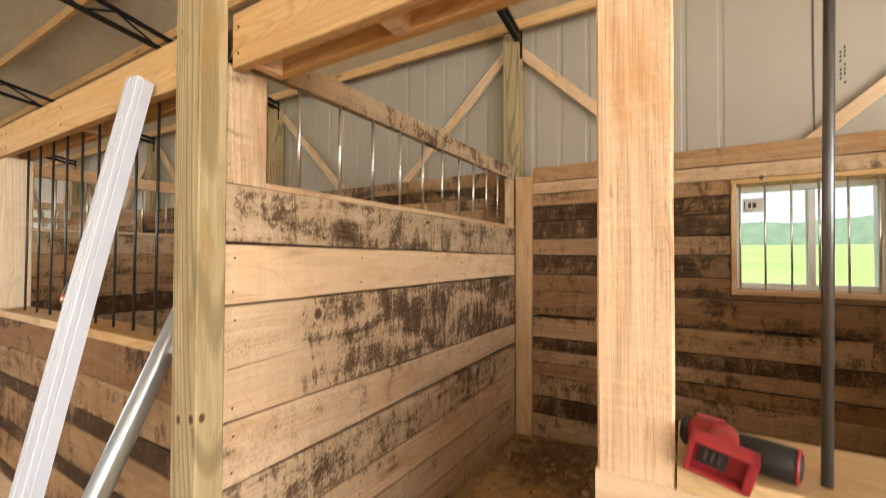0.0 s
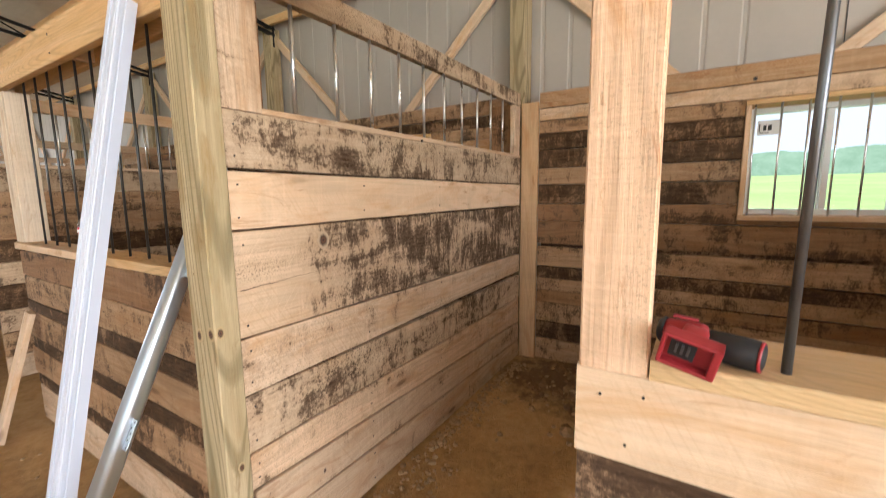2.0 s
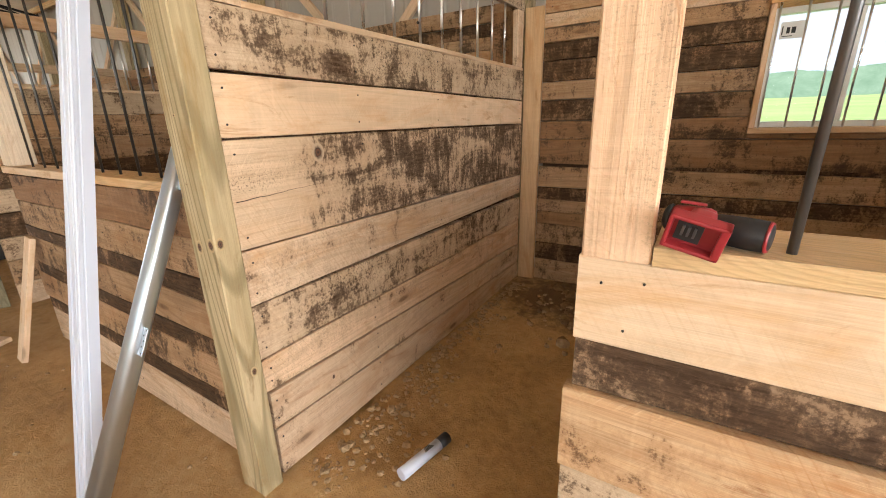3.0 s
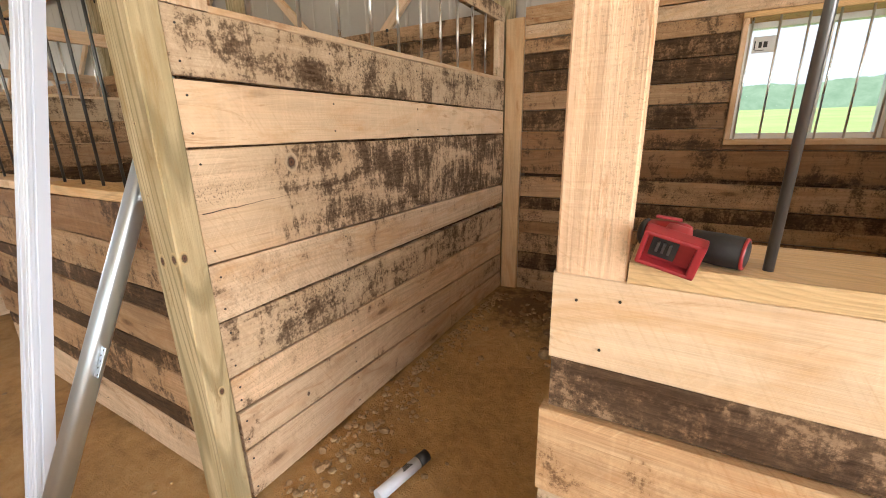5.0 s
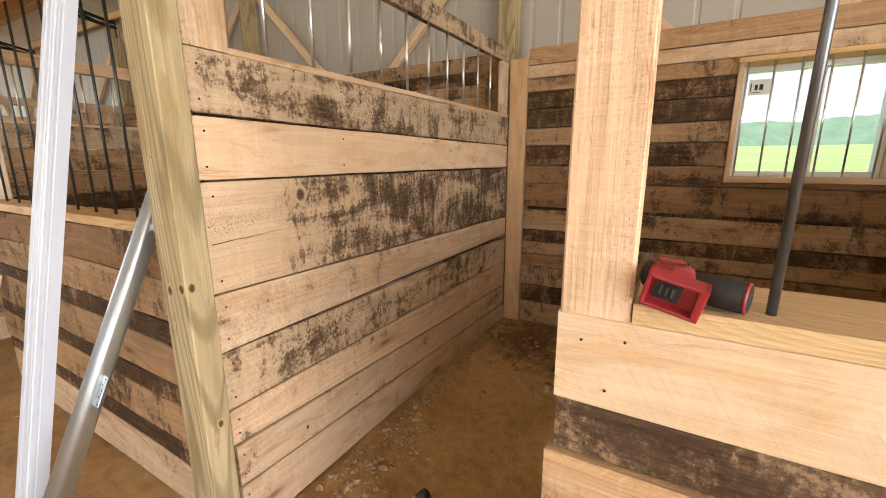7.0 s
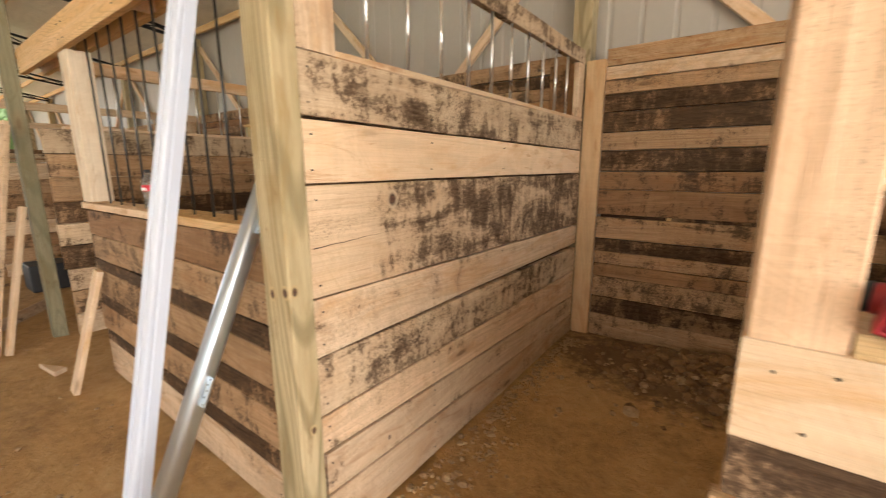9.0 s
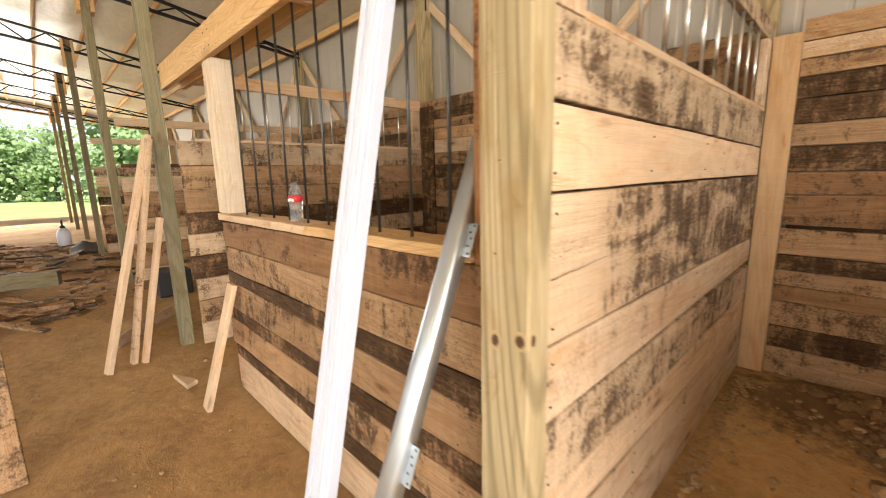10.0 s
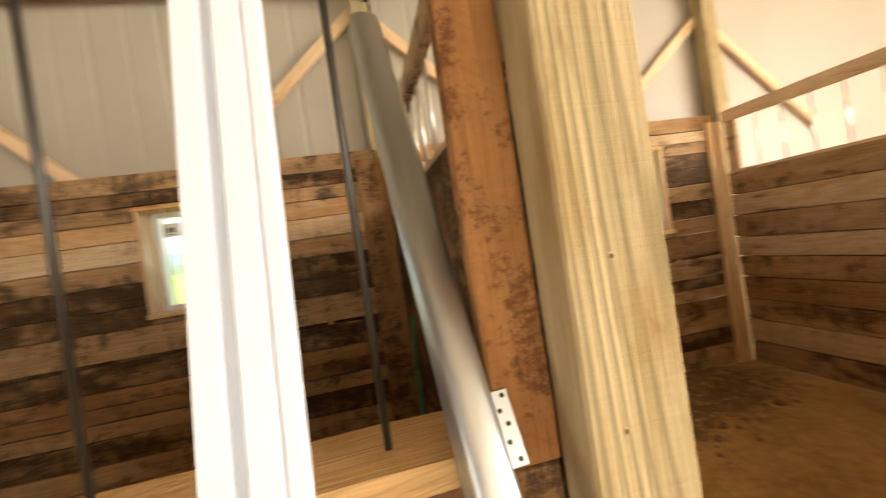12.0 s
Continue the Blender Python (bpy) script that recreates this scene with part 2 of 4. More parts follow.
PIPE_STEEL = plain("grey_pipe_steel", (0.16, 0.165, 0.175), 0.36, 0.8, 0.2, 30, 0.1, (1, 1, 0.2))
ZINC = plain("bright_zinc_rod", (0.72, 0.71, 0.69), 0.3, 0.9, 0.12, 30, 0.05, (1, 1, 0.2))
GALV = plain("galvanised_steel", (0.60, 0.66, 0.72), 0.36, 0.95, 0.10, 6, 0.0, (1, 1, 0.2))
WHITE_STEEL = plain("white_enamel_steel", (0.60, 0.64, 0.74), 0.35, 0.0, 0.02, 3, 0.0, (1, 1, 0.3))
SIDING = plain("grey_beige_steel_siding", (0.44, 0.40, 0.345), 0.5, 0.1, 0.06, 2.5, 0.02)
VINYL = plain("white_window_vinyl", (0.8, 0.8, 0.78), 0.4, 0, 0.05, 6, 0)
RED = plain("red_tool_plastic", (0.33, 0.025, 0.032), 0.42, 0, 0.2, 25, 0.08)
BLACK = plain("black_tool_rubber", (0.022, 0.022, 0.024), 0.55, 0, 0.35, 22, 0.12)
INK = plain("black_ink", (0.03, 0.03, 0.03), 0.6, 0, 0.1, 10, 0)
PAPER = plain("white_paper", (0.8, 0.8, 0.78), 0.6, 0, 0.05, 10, 0)
RED_LABEL = plain("red_label_film", (0.60, 0.02, 0.03), 0.35, 0, 0.1, 20, 0)
CRACK = plain("dark_crack", (0.035, 0.022, 0.014), 0.9, 0, 0.3, 40, 0)
SCREW = plain("dark_screw_head", (0.04, 0.035, 0.03), 0.5, 0.6, 0.3, 60, 0)
STONE = plain("tan_field_stone", (0.37, 0.245, 0.125), 0.9, 0, 0.4, 12, 0.4)
GREEN_HOSE = plain("green_hose_rubber", (0.03, 0.22, 0.07), 0.5, 0, 0.2, 20, 0)


def soil():
    m, t, s = nodes_of("packed_clay_soil")
    v = coords(t, (1, 1, 1), False)
    a = noise_of(t, v, 1.1, 7, 0.62, 0.4)
    b = noise_of(t, v, 16.0, 6, 0.7)
    c = noise_of(t, v, 140.0, 3, 0.7)
    tone = ramp(t, maths(t, "ADD", maths(t, "MULTIPLY", a, 0.6), maths(t, "MULTIPLY", b, 0.4)), [(0.36, (0.25, 0.137, 0.05)), (0.52, (0.45, 0.268, 0.10)), (0.68, (0.56, 0.37, 0.175))])
    tone = mixed(t, ramp(t, c, [(0.56, 0.0), (0.72, 0.5)]), tone, (0.50, 0.37, 0.21))
    # darker dug-up clay, a ragged patch at the back of the stall
    away = t.nodes.new("ShaderNodeVectorMath")
    away.operation = "SUBTRACT"
    t.links.new(v, away.inputs[0])
    away.inputs[1].default_value = (0.1, 2.98, 0.0)
    squash = t.nodes.new("ShaderNodeVectorMath")
    squash.operation = "MULTIPLY"
    t.links.new(away.outputs[0], squash.inputs[0])
    squash.inputs[1].default_value = (0.68, 1.7, 0.0)
    far = t.nodes.new("ShaderNodeVectorMath")
    far.operation = "LENGTH"
    t.links.new(squash.outputs[0], far.inputs[0])
    ragged = maths(t, "ADD", far.outputs["Value"], maths(t, "MULTIPLY", maths(t, "ADD", noise_of(t, v, 5.0, 6, 0.75), b), 0.8))
    tone = mixed(t, ramp(t, maths(t, "MULTIPLY", ragged, 0.5), [(0.78, 0.95), (0.95, 0.0)]), tone, (0.15, 0.083, 0.034))
    t.links.new(tone, s.inputs["Base Color"])
    s.inputs["Roughness"].default_value = 0.95
    relief(t, s, maths(t, "ADD", b, maths(t, "MULTIPLY", c, 0.35)), 0.9, 0.02)
    return m


def foil():
    m, t, s = nodes_of("silver_roof_insulation_foil")
    v = coords(t, (1, 1, 1), False)
    n = noise_of(t, coords(t, (0.9, 3.0, 1.0), False), 2.2, 6, 0.65, 1.2)
    f = noise_of(t, v, 16.0, 4, 0.6, 1.5)
    t.links.new(ramp(t, n, [(0.3, (0.66, 0.61, 0.50)), (0.7, (0.80, 0.75, 0.63))]), s.inputs["Base Color"])
    s.inputs["Metallic"].default_value = 0.35
    s.inputs["Roughness"].default_value = 0.42
    ripple = noise_of(t, coords(t, (5.0, 0.5, 1.0), False), 1.6, 4, 0.6, 1.0)
    relief(t, s, maths(t, "ADD", maths(t, "ADD", maths(t, "MULTIPLY", n, 0.5), maths(t, "MULTIPLY", f, 0.12)), maths(t, "MULTIPLY", ripple, 2.0)), 0.6, 0.03)
    return m


def grass():
    m, t, s = nodes_of("meadow_grass")
    v = coords(t, (1, 1, 1), False)
    a = noise_of(t, v, 0.05, 5, 0.6)
    b = noise_of(t, v, 2.5, 5, 0.7)
    t.links.new(ramp(t, maths(t, "ADD", maths(t, "MULTIPLY", a, 0.6), maths(t, "MULTIPLY", b, 0.4)), [(0.35, (0.17, 0.25, 0.05)), (0.65, (0.33, 0.42, 0.13))]), s.inputs["Base Color"])
    s.inputs["Roughness"].default_value = 0.9
    return m


def leaves(name, a, b):
    m, t, s = nodes_of(name)
    n = noise_of(t, coords(t, (1, 1, 1)), 0.9, 5, 0.7)
    t.links.new(ramp(t, n, [(0.35, a), (0.65, b)]), s.inputs["Base Color"])
    s.inputs["Roughness"].default_value = 0.6
    glow = t.nodes.new("ShaderNodeBsdfTranslucent")
    t.links.new(s.inputs["Base Color"].links[0].from_socket, glow.inputs["Color"])
    mix = t.nodes.new("ShaderNodeMixShader")
    mix.inputs[0].default_value = 0.45
    t.links.new(s.outputs[0], mix.inputs[1])
    t.links.new(glow.outputs[0], mix.inputs[2])
    t.links.new(mix.outputs[0], t.nodes["Material Output"].inputs["Surface"])
    return m


def clear(name, rough=0.02, ior=1.45, colour=(1, 1, 1)):
    m, t, s = nodes_of(name)
    s.inputs["Base Color"].default_value = (*colour, 1)
    s.inputs["Transmission Weight"].default_value = 1.0
    s.inputs["Roughness"].default_value = rough
    s.inputs["IOR"].default_value = ior
    return m




def knot_wood(name, rim):
    """Rings of a knot round its own middle, fading to the timber at the rim."""
    m, t, s = nodes_of(name)
    v = coords(t, (1, 1, 0), False)
    ln = t.nodes.new("ShaderNodeVectorMath")
    ln.operation = "LENGTH"
    t.links.new(v, ln.inputs[0])
    r = maths(t, "ADD", ln.outputs["Value"], maths(t, "MULTIPLY", noise_of(t, coords(t, (1, 1, 0)), 2.5, 4, 0.6), 0.45))
    t.links.new(ramp(t, r, [(0.28, (0.03, 0.016, 0.01)), (0.5, (0.14, 0.06, 0.025)), (0.66, (0.05, 0.025, 0.014)), (0.85, tuple(c * 0.6 for c in rim)), (1.1, rim)]), s.inputs["Base Color"])
    s.inputs["Roughness"].default_value = 0.7
    return m


KNOT = knot_wood("post_knot", (0.46, 0.335, 0.17))
BOARD_KNOT = knot_wood("board_knot", (0.50, 0.37, 0.24))
CLAY = plain("dark_clay", (0.23, 0.13, 0.056), 0.95, 0, 0.5, 14, 0.8)
SOIL, FOIL, GRASS = soil(), foil(), grass()
LEAF = leaves("tree_leaves", (0.20, 0.28, 0.11), (0.34, 0.44, 0.19))
GLASS = clear("window_glass", 0.0, 1.02)
PLASTIC_CLEAR = clear("clear_bottle_plastic", 0.06, 1.14, (0.95, 0.96, 0.96))
PLASTIC_CLEAR.node_tree.nodes["Principled BSDF"].inputs["Transmission Weight"].default_value = 0.9
BARK = plain("tree_bark", (0.09, 0.065, 0.045), 0.9, 0, 0.4, 10, 0.5)

# ---- shape helpers ----


def finish(name, bm, material, parent=None, label="", smooth=False):
    me = bpy.data.meshes.new(name)
    bmesh.ops.recalc_face_normals(bm, faces=bm.faces[:])
    bm.to_mesh(me)
    bm.free()
    me.materials.append(material)
    if smooth:
        me.polygons.foreach_set("use_smooth", [True] * len(me.polygons))
    ob = new(name, me)
    if parent:
        ob.parent = parent
    if label:
        tagged(ob, label=label)
    return ob


def part(name, bm, material, parent, label="", smooth=False):
    return finish(name, bm, material, parent, label, smooth)


def thing(name, label, category, at=(0, 0, 0), group="", kind=""):
    ob = new(name)
    ob.location = at
    ob.empty_display_size = 0.1
    bpy.context.view_layer.update()
    return tagged(ob, label=label, category=category, group=group, kind=kind)


def place(ob, m):
    """World pose m for a part whose parent is unrotated."""
    ob.matrix_basis = (Matrix.Translation(-ob.parent.location) if ob.parent else Matrix()) @ m
    return ob


def box_bm(size, at=(0, 0, 0), bevel=0.0, bm=None):
    bm = bm or bmesh.new()
    r = bmesh.ops.create_cube(bm, size=1.0)
    bmesh.ops.scale(bm, vec=size, verts=r["verts"])
    bmesh.ops.translate(bm, vec=at, verts=r["verts"])
    if bevel:
        es = list({e for v in r["verts"] for e in v.link_edges})
        bmesh.ops.bevel(bm, geom=es, offset=bevel, segments=2, affect="EDGES", profile=0.6)
    return bm


def rod_bm(p0, p1, r, n=10, bm=None):
    bm = bm or bmesh.new()
    p0, p1 = Vector(p0), Vector(p1)
    d = p1 - p0
    q = d.to_track_quat("Z", "Y").to_matrix().to_4x4()
    bmesh.ops.create_cone(bm, cap_ends=True, segments=n, radius1=r, radius2=r, depth=d.length, matrix=Matrix.Translation((p0 + p1) / 2) @ q)
    return bm


def plank_bm(length, ends, thick, rng, segs=6, wobble=0.0016, chamfer=0.003):
    """A sawn board along x. ends: (bottom, top) at each end, from its own middle. Edges are chamfered and wander a little."""
    bm = bmesh.new()
    rows = []
    (b0, t0), (b1, t1) = ends
    h = thick / 2
    c = min(chamfer, h * 0.5)
    for i in range(segs + 1):
        f = i / segs
        x = -length / 2 + length * f
        b = b0 + (b1 - b0) * f + rng.uniform(-wobble, wobble)
        tp = t0 + (t1 - t0) * f + rng.uniform(-wobble, wobble)
        w = rng.uniform(-wobble, wobble) * 0.5
        rows.append([bm.verts.new((x, y + w, z)) for y, z in ((-h + c, b), (h - c, b), (h, b + c), (h, tp - c), (h - c, tp), (-h + c, tp), (-h, tp - c), (-h, b + c))])
    for r0, r1 in zip(rows, rows[1:]):
        for j in range(8):
            bm.faces.new((r0[j], r0[(j + 1) % 8], r1[(j + 1) % 8], r1[j]))
    bm.faces.new(rows[0])
    bm.faces.new(rows[-1][::-1])
    return bm


rng = random.Random(7)


def plank(parent, a, b, z0, z1, thick, material, name="plank", label="", wobble=0.0016, segs=6):
    """A board that stands on edge between the plan points a and b; z0 and z1: its (bottom, top) at each."""
    a, b = Vector((*a, 0)), Vector((*b, 0))
    mid = (z0[0] + z0[1] + z1[0] + z1[1]) / 4
    d = b - a
    bm = plank_bm(d.length, ((z0[0] - mid, z0[1] - mid), (z1[0] - mid, z1[1] - mid)), thick, rng, segs, wobble)
    ob = part(name, bm, material, parent, label)
    m = Matrix.Translation(((a + b) / 2) + Vector((0, 0, mid))) @ Matrix.Rotation(math.atan2(d.y, d.x), 4, "Z")
    return place(ob, m)


def beam(parent, p0, p1, wide, high, material, name="beam", label="", up=(0, 0, 1), wobble=0.0012, segs=4):
    """A squared timber from p0 to p1; high is measured towards up."""
    p0, p1 = Vector(p0), Vector(p1)
    x = (p1 - p0).normalized()
    y = Vector(up).cross(x).normalized()
    z = x.cross(y)
    bm = plank_bm((p1 - p0).length, ((-high / 2, high / 2),) * 2, wide, rng, segs, wobble, 0.004)
    ob = finish(name, bm, material, parent, label)
    m = Matrix((x, y, z)).transposed().to_4x4()
    m.translation = (p0 + p1) / 2
    return place(ob, m)


def upright(parent, a, b, z0, z1, thick, material, name="upright", label="", segs=4):
    """A board that stands upright, its grain vertical, between the plan points a and b."""
    a, b = Vector((*a, 0)), Vector((*b, 0))
    m = (a + b) / 2
    return beam(parent, (m.x, m.y, z0[0]), (m.x, m.y, z0[1]), thick, (b - a).length, material, name, label, up=(b - a).normalized(), segs=segs)


def rod(parent, p0, p1, r, material, name="bar", label="", n=10):
    d = Vector(p1) - Vector(p0)
    bm = rod_bm((0, 0, -d.length / 2), (0, 0, d.length / 2), r, n)
    ob = part(name, bm, material, parent, label, True)
    m = d.to_track_quat("Z", "Y").to_matrix().to_4x4()
    m.translation = (Vector(p0) + Vector(p1)) / 2
    return place(ob, m)


def screws(parent, spots, normal, r=0.0027):
    """Dark screw heads, one small disc each, joined."""
    bm = bmesh.new()
    n = Vector(normal)
    for p in spots:
        rod_bm(Vector(p), Vector(p) + n * 0.0025, r, 7, bm)
    ob = part("screw_heads", bm, SCREW, parent, "small dark screw heads")
    tagged(ob, kind="stuff")
    return place(ob, Matrix())


def hole_wall(parent, material, x0, x1, z0, z1, holes, y, thick, name):
    """Flat wall pieces in the plane y round rectangular holes (x0, x1, z0, z1)."""
    xs = sorted({x0, x1, *[h[0] for h in holes], *[h[1] for h in holes]})
    out = []
    for a, b in zip(xs, xs[1:]):
        cuts = [(h[2], h[3]) for h in holes if h[0] <= a and h[1] >= b]
        lo = z0
        for c, d in cuts + [(z1, z1)]:
            if c - lo > 0.01:
                out.append((a, b, lo, c))
            lo = d
    return out


# ---- ground, floor, roof, walls ----
STALLS = [-20.5, -17.35, -14.15, -10.95, -7.7, -4.53, -1.30, 1.83, 5.0]   # partition lines in x
BACK = 3.30                                                # face of the back wall's boards
SKIN = 3.52                                                # steel siding
WINDOWS = [(-9.40, -8.60), (-6.15, -5.32), (-2.98, -2.13), (0.265, 1.062)]
WIN_Z = (1.255, 1.945)
X0, X1, Y0 = -20.7, 6.5, -9.5
RIDGE_Y = -3.0


def roof_z(y):
    return 3.47 + 0.18 * (3.4 - max(y, 2 * RIDGE_Y - y))


def sheet(name, xs, ys, height, material):
    verts = [(x, y, height(x, y)) for y in ys for x in xs]
    n = len(xs)
    faces = [(j * n + i, j * n + i + 1, (j + 1) * n + i + 1, (j + 1) * n + i) for j in range(len(ys) - 1) for i in range(n - 1)]
    me = bpy.data.meshes.new(name)
    me.from_pydata(verts, [], faces)
    me.materials.append(material)
    me.polygons.foreach_set("use_smooth", [True] * len(me.polygons))
    return new(name, me)


def floor_z(x, y):
    z = 0.014 * noise.noise((x * 1.3, y * 1.3, 0)) + 0.013 * noise.noise((x * 5, y * 5, 3)) + 0.007 * noise.noise((x * 13, y * 13, 5))
    # loosened earth at the back of the stall
    d = math.exp(-(((x - 0.25) / 0.85) ** 2 + ((y - 2.95) / 0.42) ** 2))
    z += d * (0.13 + 0.07 * noise.noise((x * 5, y * 5, 1)) + 0.05 * noise.noise((x * 14, y * 14, 2)))
    e = math.exp(-(((y - 2.0) / 1.2) ** 2 + ((x + 1.12) / 0.1) ** 2))
    return z - 0.008 + 0.02 * e


def steps(stops):
    out = []
    for a, b, d in stops:
        n = max(1, round((b - a) / d))
        out += [a + (b - a) * i / n for i in range(n)]
    return out + [stops[-1][1]]


floor = sheet("floor", steps([(X0 - 8, -6.0, 0.25), (-6.0, 2.0, 0.045), (2.0, X1 + 2, 0.4)]), steps([(Y0 - 2, -0.6, 0.4), (-0.6, 3.7, 0.045)]), floor_z, SOIL)
tagged(floor, "packed brown clay earth floor with loose grit", "floor", kind="structure")
ground = sheet("ground", steps([(-900, -60, 60), (-60, 60, 6), (60, 900, 60)]), steps([(-900, -60, 60), (-60, 60, 6), (60, 900, 60)]), lambda x, y: -0.12 + 0.031 * max(0.0, y - 12) + 0.5 * noise.noise((x * 0.02, y * 0.02, 9)) * min(1, max(0, (abs(x) + abs(y) - 40) / 60)), GRASS)
tagged(ground, "bright green meadow outside the barn", "ground", kind="structure")


def build_roof():
    bm = bmesh.new()
    # sagging foil between purlins, both slopes, and a steel sheet above
    for k in range(2):
        pts = []
        ys = steps([(RIDGE_Y, 3.75, 0.15)]) if k == 0 else [2 * RIDGE_Y - y for y in steps([(RIDGE_Y, 3.75, 0.15)])]
        xs = steps([(X0 - 0.4, X1 + 0.4, 0.5)])
        grid = [[bm.verts.new((x, y, roof_z(y) + 0.075 - 0.012 * math.sin(math.pi * ((y - 3.4) / 0.61 % 1)) + 0.012 * noise.noise((x, y * 3, 4)))) for x in xs] for y in ys]
        for r0, r1 in zip(grid, grid[1:]):
            for i in range(len(xs) - 1):
                bm.faces.new((r0[i], r0[i + 1], r1[i + 1], r1[i]))
    ob = finish("ceiling", bm, FOIL, None, "", True)
    tagged(ob, "silvery wrinkled insulation foil under the roof", "ceiling", kind="structure")
    bm = bmesh.new()
    for s in (1, -1):
        y = 3.85 if s == 1 else 2 * RIDGE_Y - 3.85
        a = [bm.verts.new((x, yy, roof_z(yy) + dz)) for yy in (RIDGE_Y, y) for dz in (0.13, 0.16) for x in (X0 - 0.5, X1 + 0.5)]
        for f in ((0, 1, 5, 4), (2, 3, 7, 6), (4, 5, 7, 6), (0, 1, 3, 2), (0, 2, 6, 4), (1, 3, 7, 5)):
            bm.faces.new([a[i] for i in f])
    tagged(finish("roof", bm, SIDING), "steel roof sheets over the barn", "roof", kind="structure")


build_roof()


def siding_panel(parent, a, b, lo, hi, y):
    """Ribbed steel between x a and b: flat pans with a raised rib every 23 cm, one folded sheet with thickness."""
    bm = bmesh.new()
    xs = [(a, 0)]
    k = math.ceil(a / 0.2286)
    while k * 0.2286 < b and a < -1.4:
        c = k * 0.2286
        for dx, dy in ((-0.022, 0), (-0.011, 0.0045), (0.011, 0.0045), (0.022, 0)):
            if a < c + dx < b:
                xs.append((c + dx, dy))
        k += 1
    xs.append((b, 0))
    f = [[bm.verts.new((x, y + dy + t, z)) for x, dy in xs] for t, z in ((0, lo), (0, hi), (0.003, lo), (0.003, hi))]
    for i in range(len(xs) - 1):
        bm.faces.new((f[0][i], f[0][i + 1], f[1][i + 1], f[1][i]))
        bm.faces.new((f[2][i], f[3][i], f[3][i + 1], f[2][i + 1]))
    return part("siding_panel", bm, SIDING, parent)


wall_back = thing("wall_back", "grey beige ribbed steel siding on the barn's long side", "wall", kind="structure")
for a, b, lo, hi in hole_wall(None, None, X0, -1.5, -0.1, 3.6, [(w[0], w[1], *WIN_Z) for w in WINDOWS[:3]], SKIN, 0.02, "") + hole_wall(None, None, -1.5, X1, -0.1, 3.6, [(w[0], w[1], *WIN_Z) for w in WINDOWS[3:]], SKIN, 0.02, ""):
    siding_panel(wall_back, a, b, lo, hi, SKIN)

# far gable above the open end, and the other outer walls, out of view, with wide doorways assumed to let light in
wall_far = thing("wall_far_end", "barn gable above a wide open end", "wall", kind="structure")
for ya, yb in ((3.5, RIDGE_Y), (2 * RIDGE_Y - 3.5, RIDGE_Y)):
    beam(wall_far, (X0, ya, 3.36), (X0, yb, 3.36 + 0.125 * 6.5), 0.05, 0.10, LUMBER, "end_board")
    beam(wall_far, (X0 - 0.05, ya, 3.50), (X0 - 0.05, yb, 3.50 + 0.152 * 6.5), 0.02, 0.20, SIDING, "gable_sheet")
wall_near = thing("wall_near_end", "steel-sided barn gable out of view, its wide doorway assumed", "wall", kind="structure")
for ya, yb, za, zb in ((0.4, 3.5, 0, 3.6), (-7.0, 0.4, 3.4, 4.5), (Y0, -7.0, 0, 3.6)):
    beam(wall_near, (X1, ya, (za + zb) / 2), (X1, yb, (za + zb) / 2), 0.03, zb - za, SIDING, "siding_sheet")
wall_front = thing("wall_front", "steel-sided barn wall out of view, its wide doorway assumed", "wall", kind="structure")
for xa, xb, za, zb in ((X0, -5.6, 0, 3.6), (-5.6, 3.6, 3.5, 3.7), (3.6, X1, 0, 3.6)):
    beam(wall_front, (xa, Y0, (za + zb) / 2), (xb, Y0, (za + zb) / 2), 0.03, zb - za, SIDING, "siding_sheet")

# pale bright sky far beyond the trees
SKY = bpy.data.materials.new("pale_sky_glow")
SKY.use_nodes = True
SKY.node_tree.nodes.remove(SKY.node_tree.nodes["Principled BSDF"])
glow_node = SKY.node_tree.nodes.new("ShaderNodeEmission")
glow_node.inputs["Color"].default_value, glow_node.inputs["Strength"].default_value = (0.90, 0.96, 1.0, 1), 0.68
SKY.node_tree.links.new(glow_node.outputs[0], SKY.node_tree.nodes["Material Output"].inputs["Surface"])
for a, b in (((-420, 420), (420, 420)), ((-420, -420), (-420, 420))):
    bm = bmesh.new()
    vs = [bm.verts.new(p) for p in ((*a, -20), (*b, -20), (*b, 260), (*a, 260))]
    bm.faces.new(vs)
    tagged(finish("backdrop", bm, SKY), "pale hazy summer sky beyond the trees", "sky", kind="structure")

# ---- roof frame ----
for i, x in enumerate(STALLS[:-1]):
    truss = thing("roof_truss", "black welded steel roof truss with zigzag webs", "roof truss", (x + 0.06, 3.4, 3.35), "roof trusses")
    low = lambda y: 3.345 + 0.125 * (3.4 - y)
    top = lambda y: 3.385 + 0.18 * (3.4 - y)
    xx = x + 0.06
    beam(truss, (xx, 3.42, low(3.42)), (xx, RIDGE_Y, low(RIDGE_Y)), 0.045, 0.04, BLACK_STEEL, "lower_chord")
    beam(truss, (xx, 3.42, top(3.42) + 0.02), (xx, RIDGE_Y, top(RIDGE_Y)), 0.045, 0.035, BLACK_STEEL, "upper_chord")
    y = 3.25
    while y > RIDGE_Y + 0.6:
        rod(truss, (xx, y, low(y)), (xx, y - 0.36, top(y - 0.36)), 0.011, BLACK_STEEL, "web", n=6)
        rod(truss, (xx, y - 0.36, top(y - 0.36)), (xx, y - 0.61, low(y - 0.61)), 0.011, BLACK_STEEL, "web", n=6)
        y -= 0.61
    beam(truss, (xx, 3.40, 3.20), (xx, 3.40, 3.46), 0.06, 0.012, BLACK_STEEL, "end_plate", up=(0, 1, 0))
k = 0
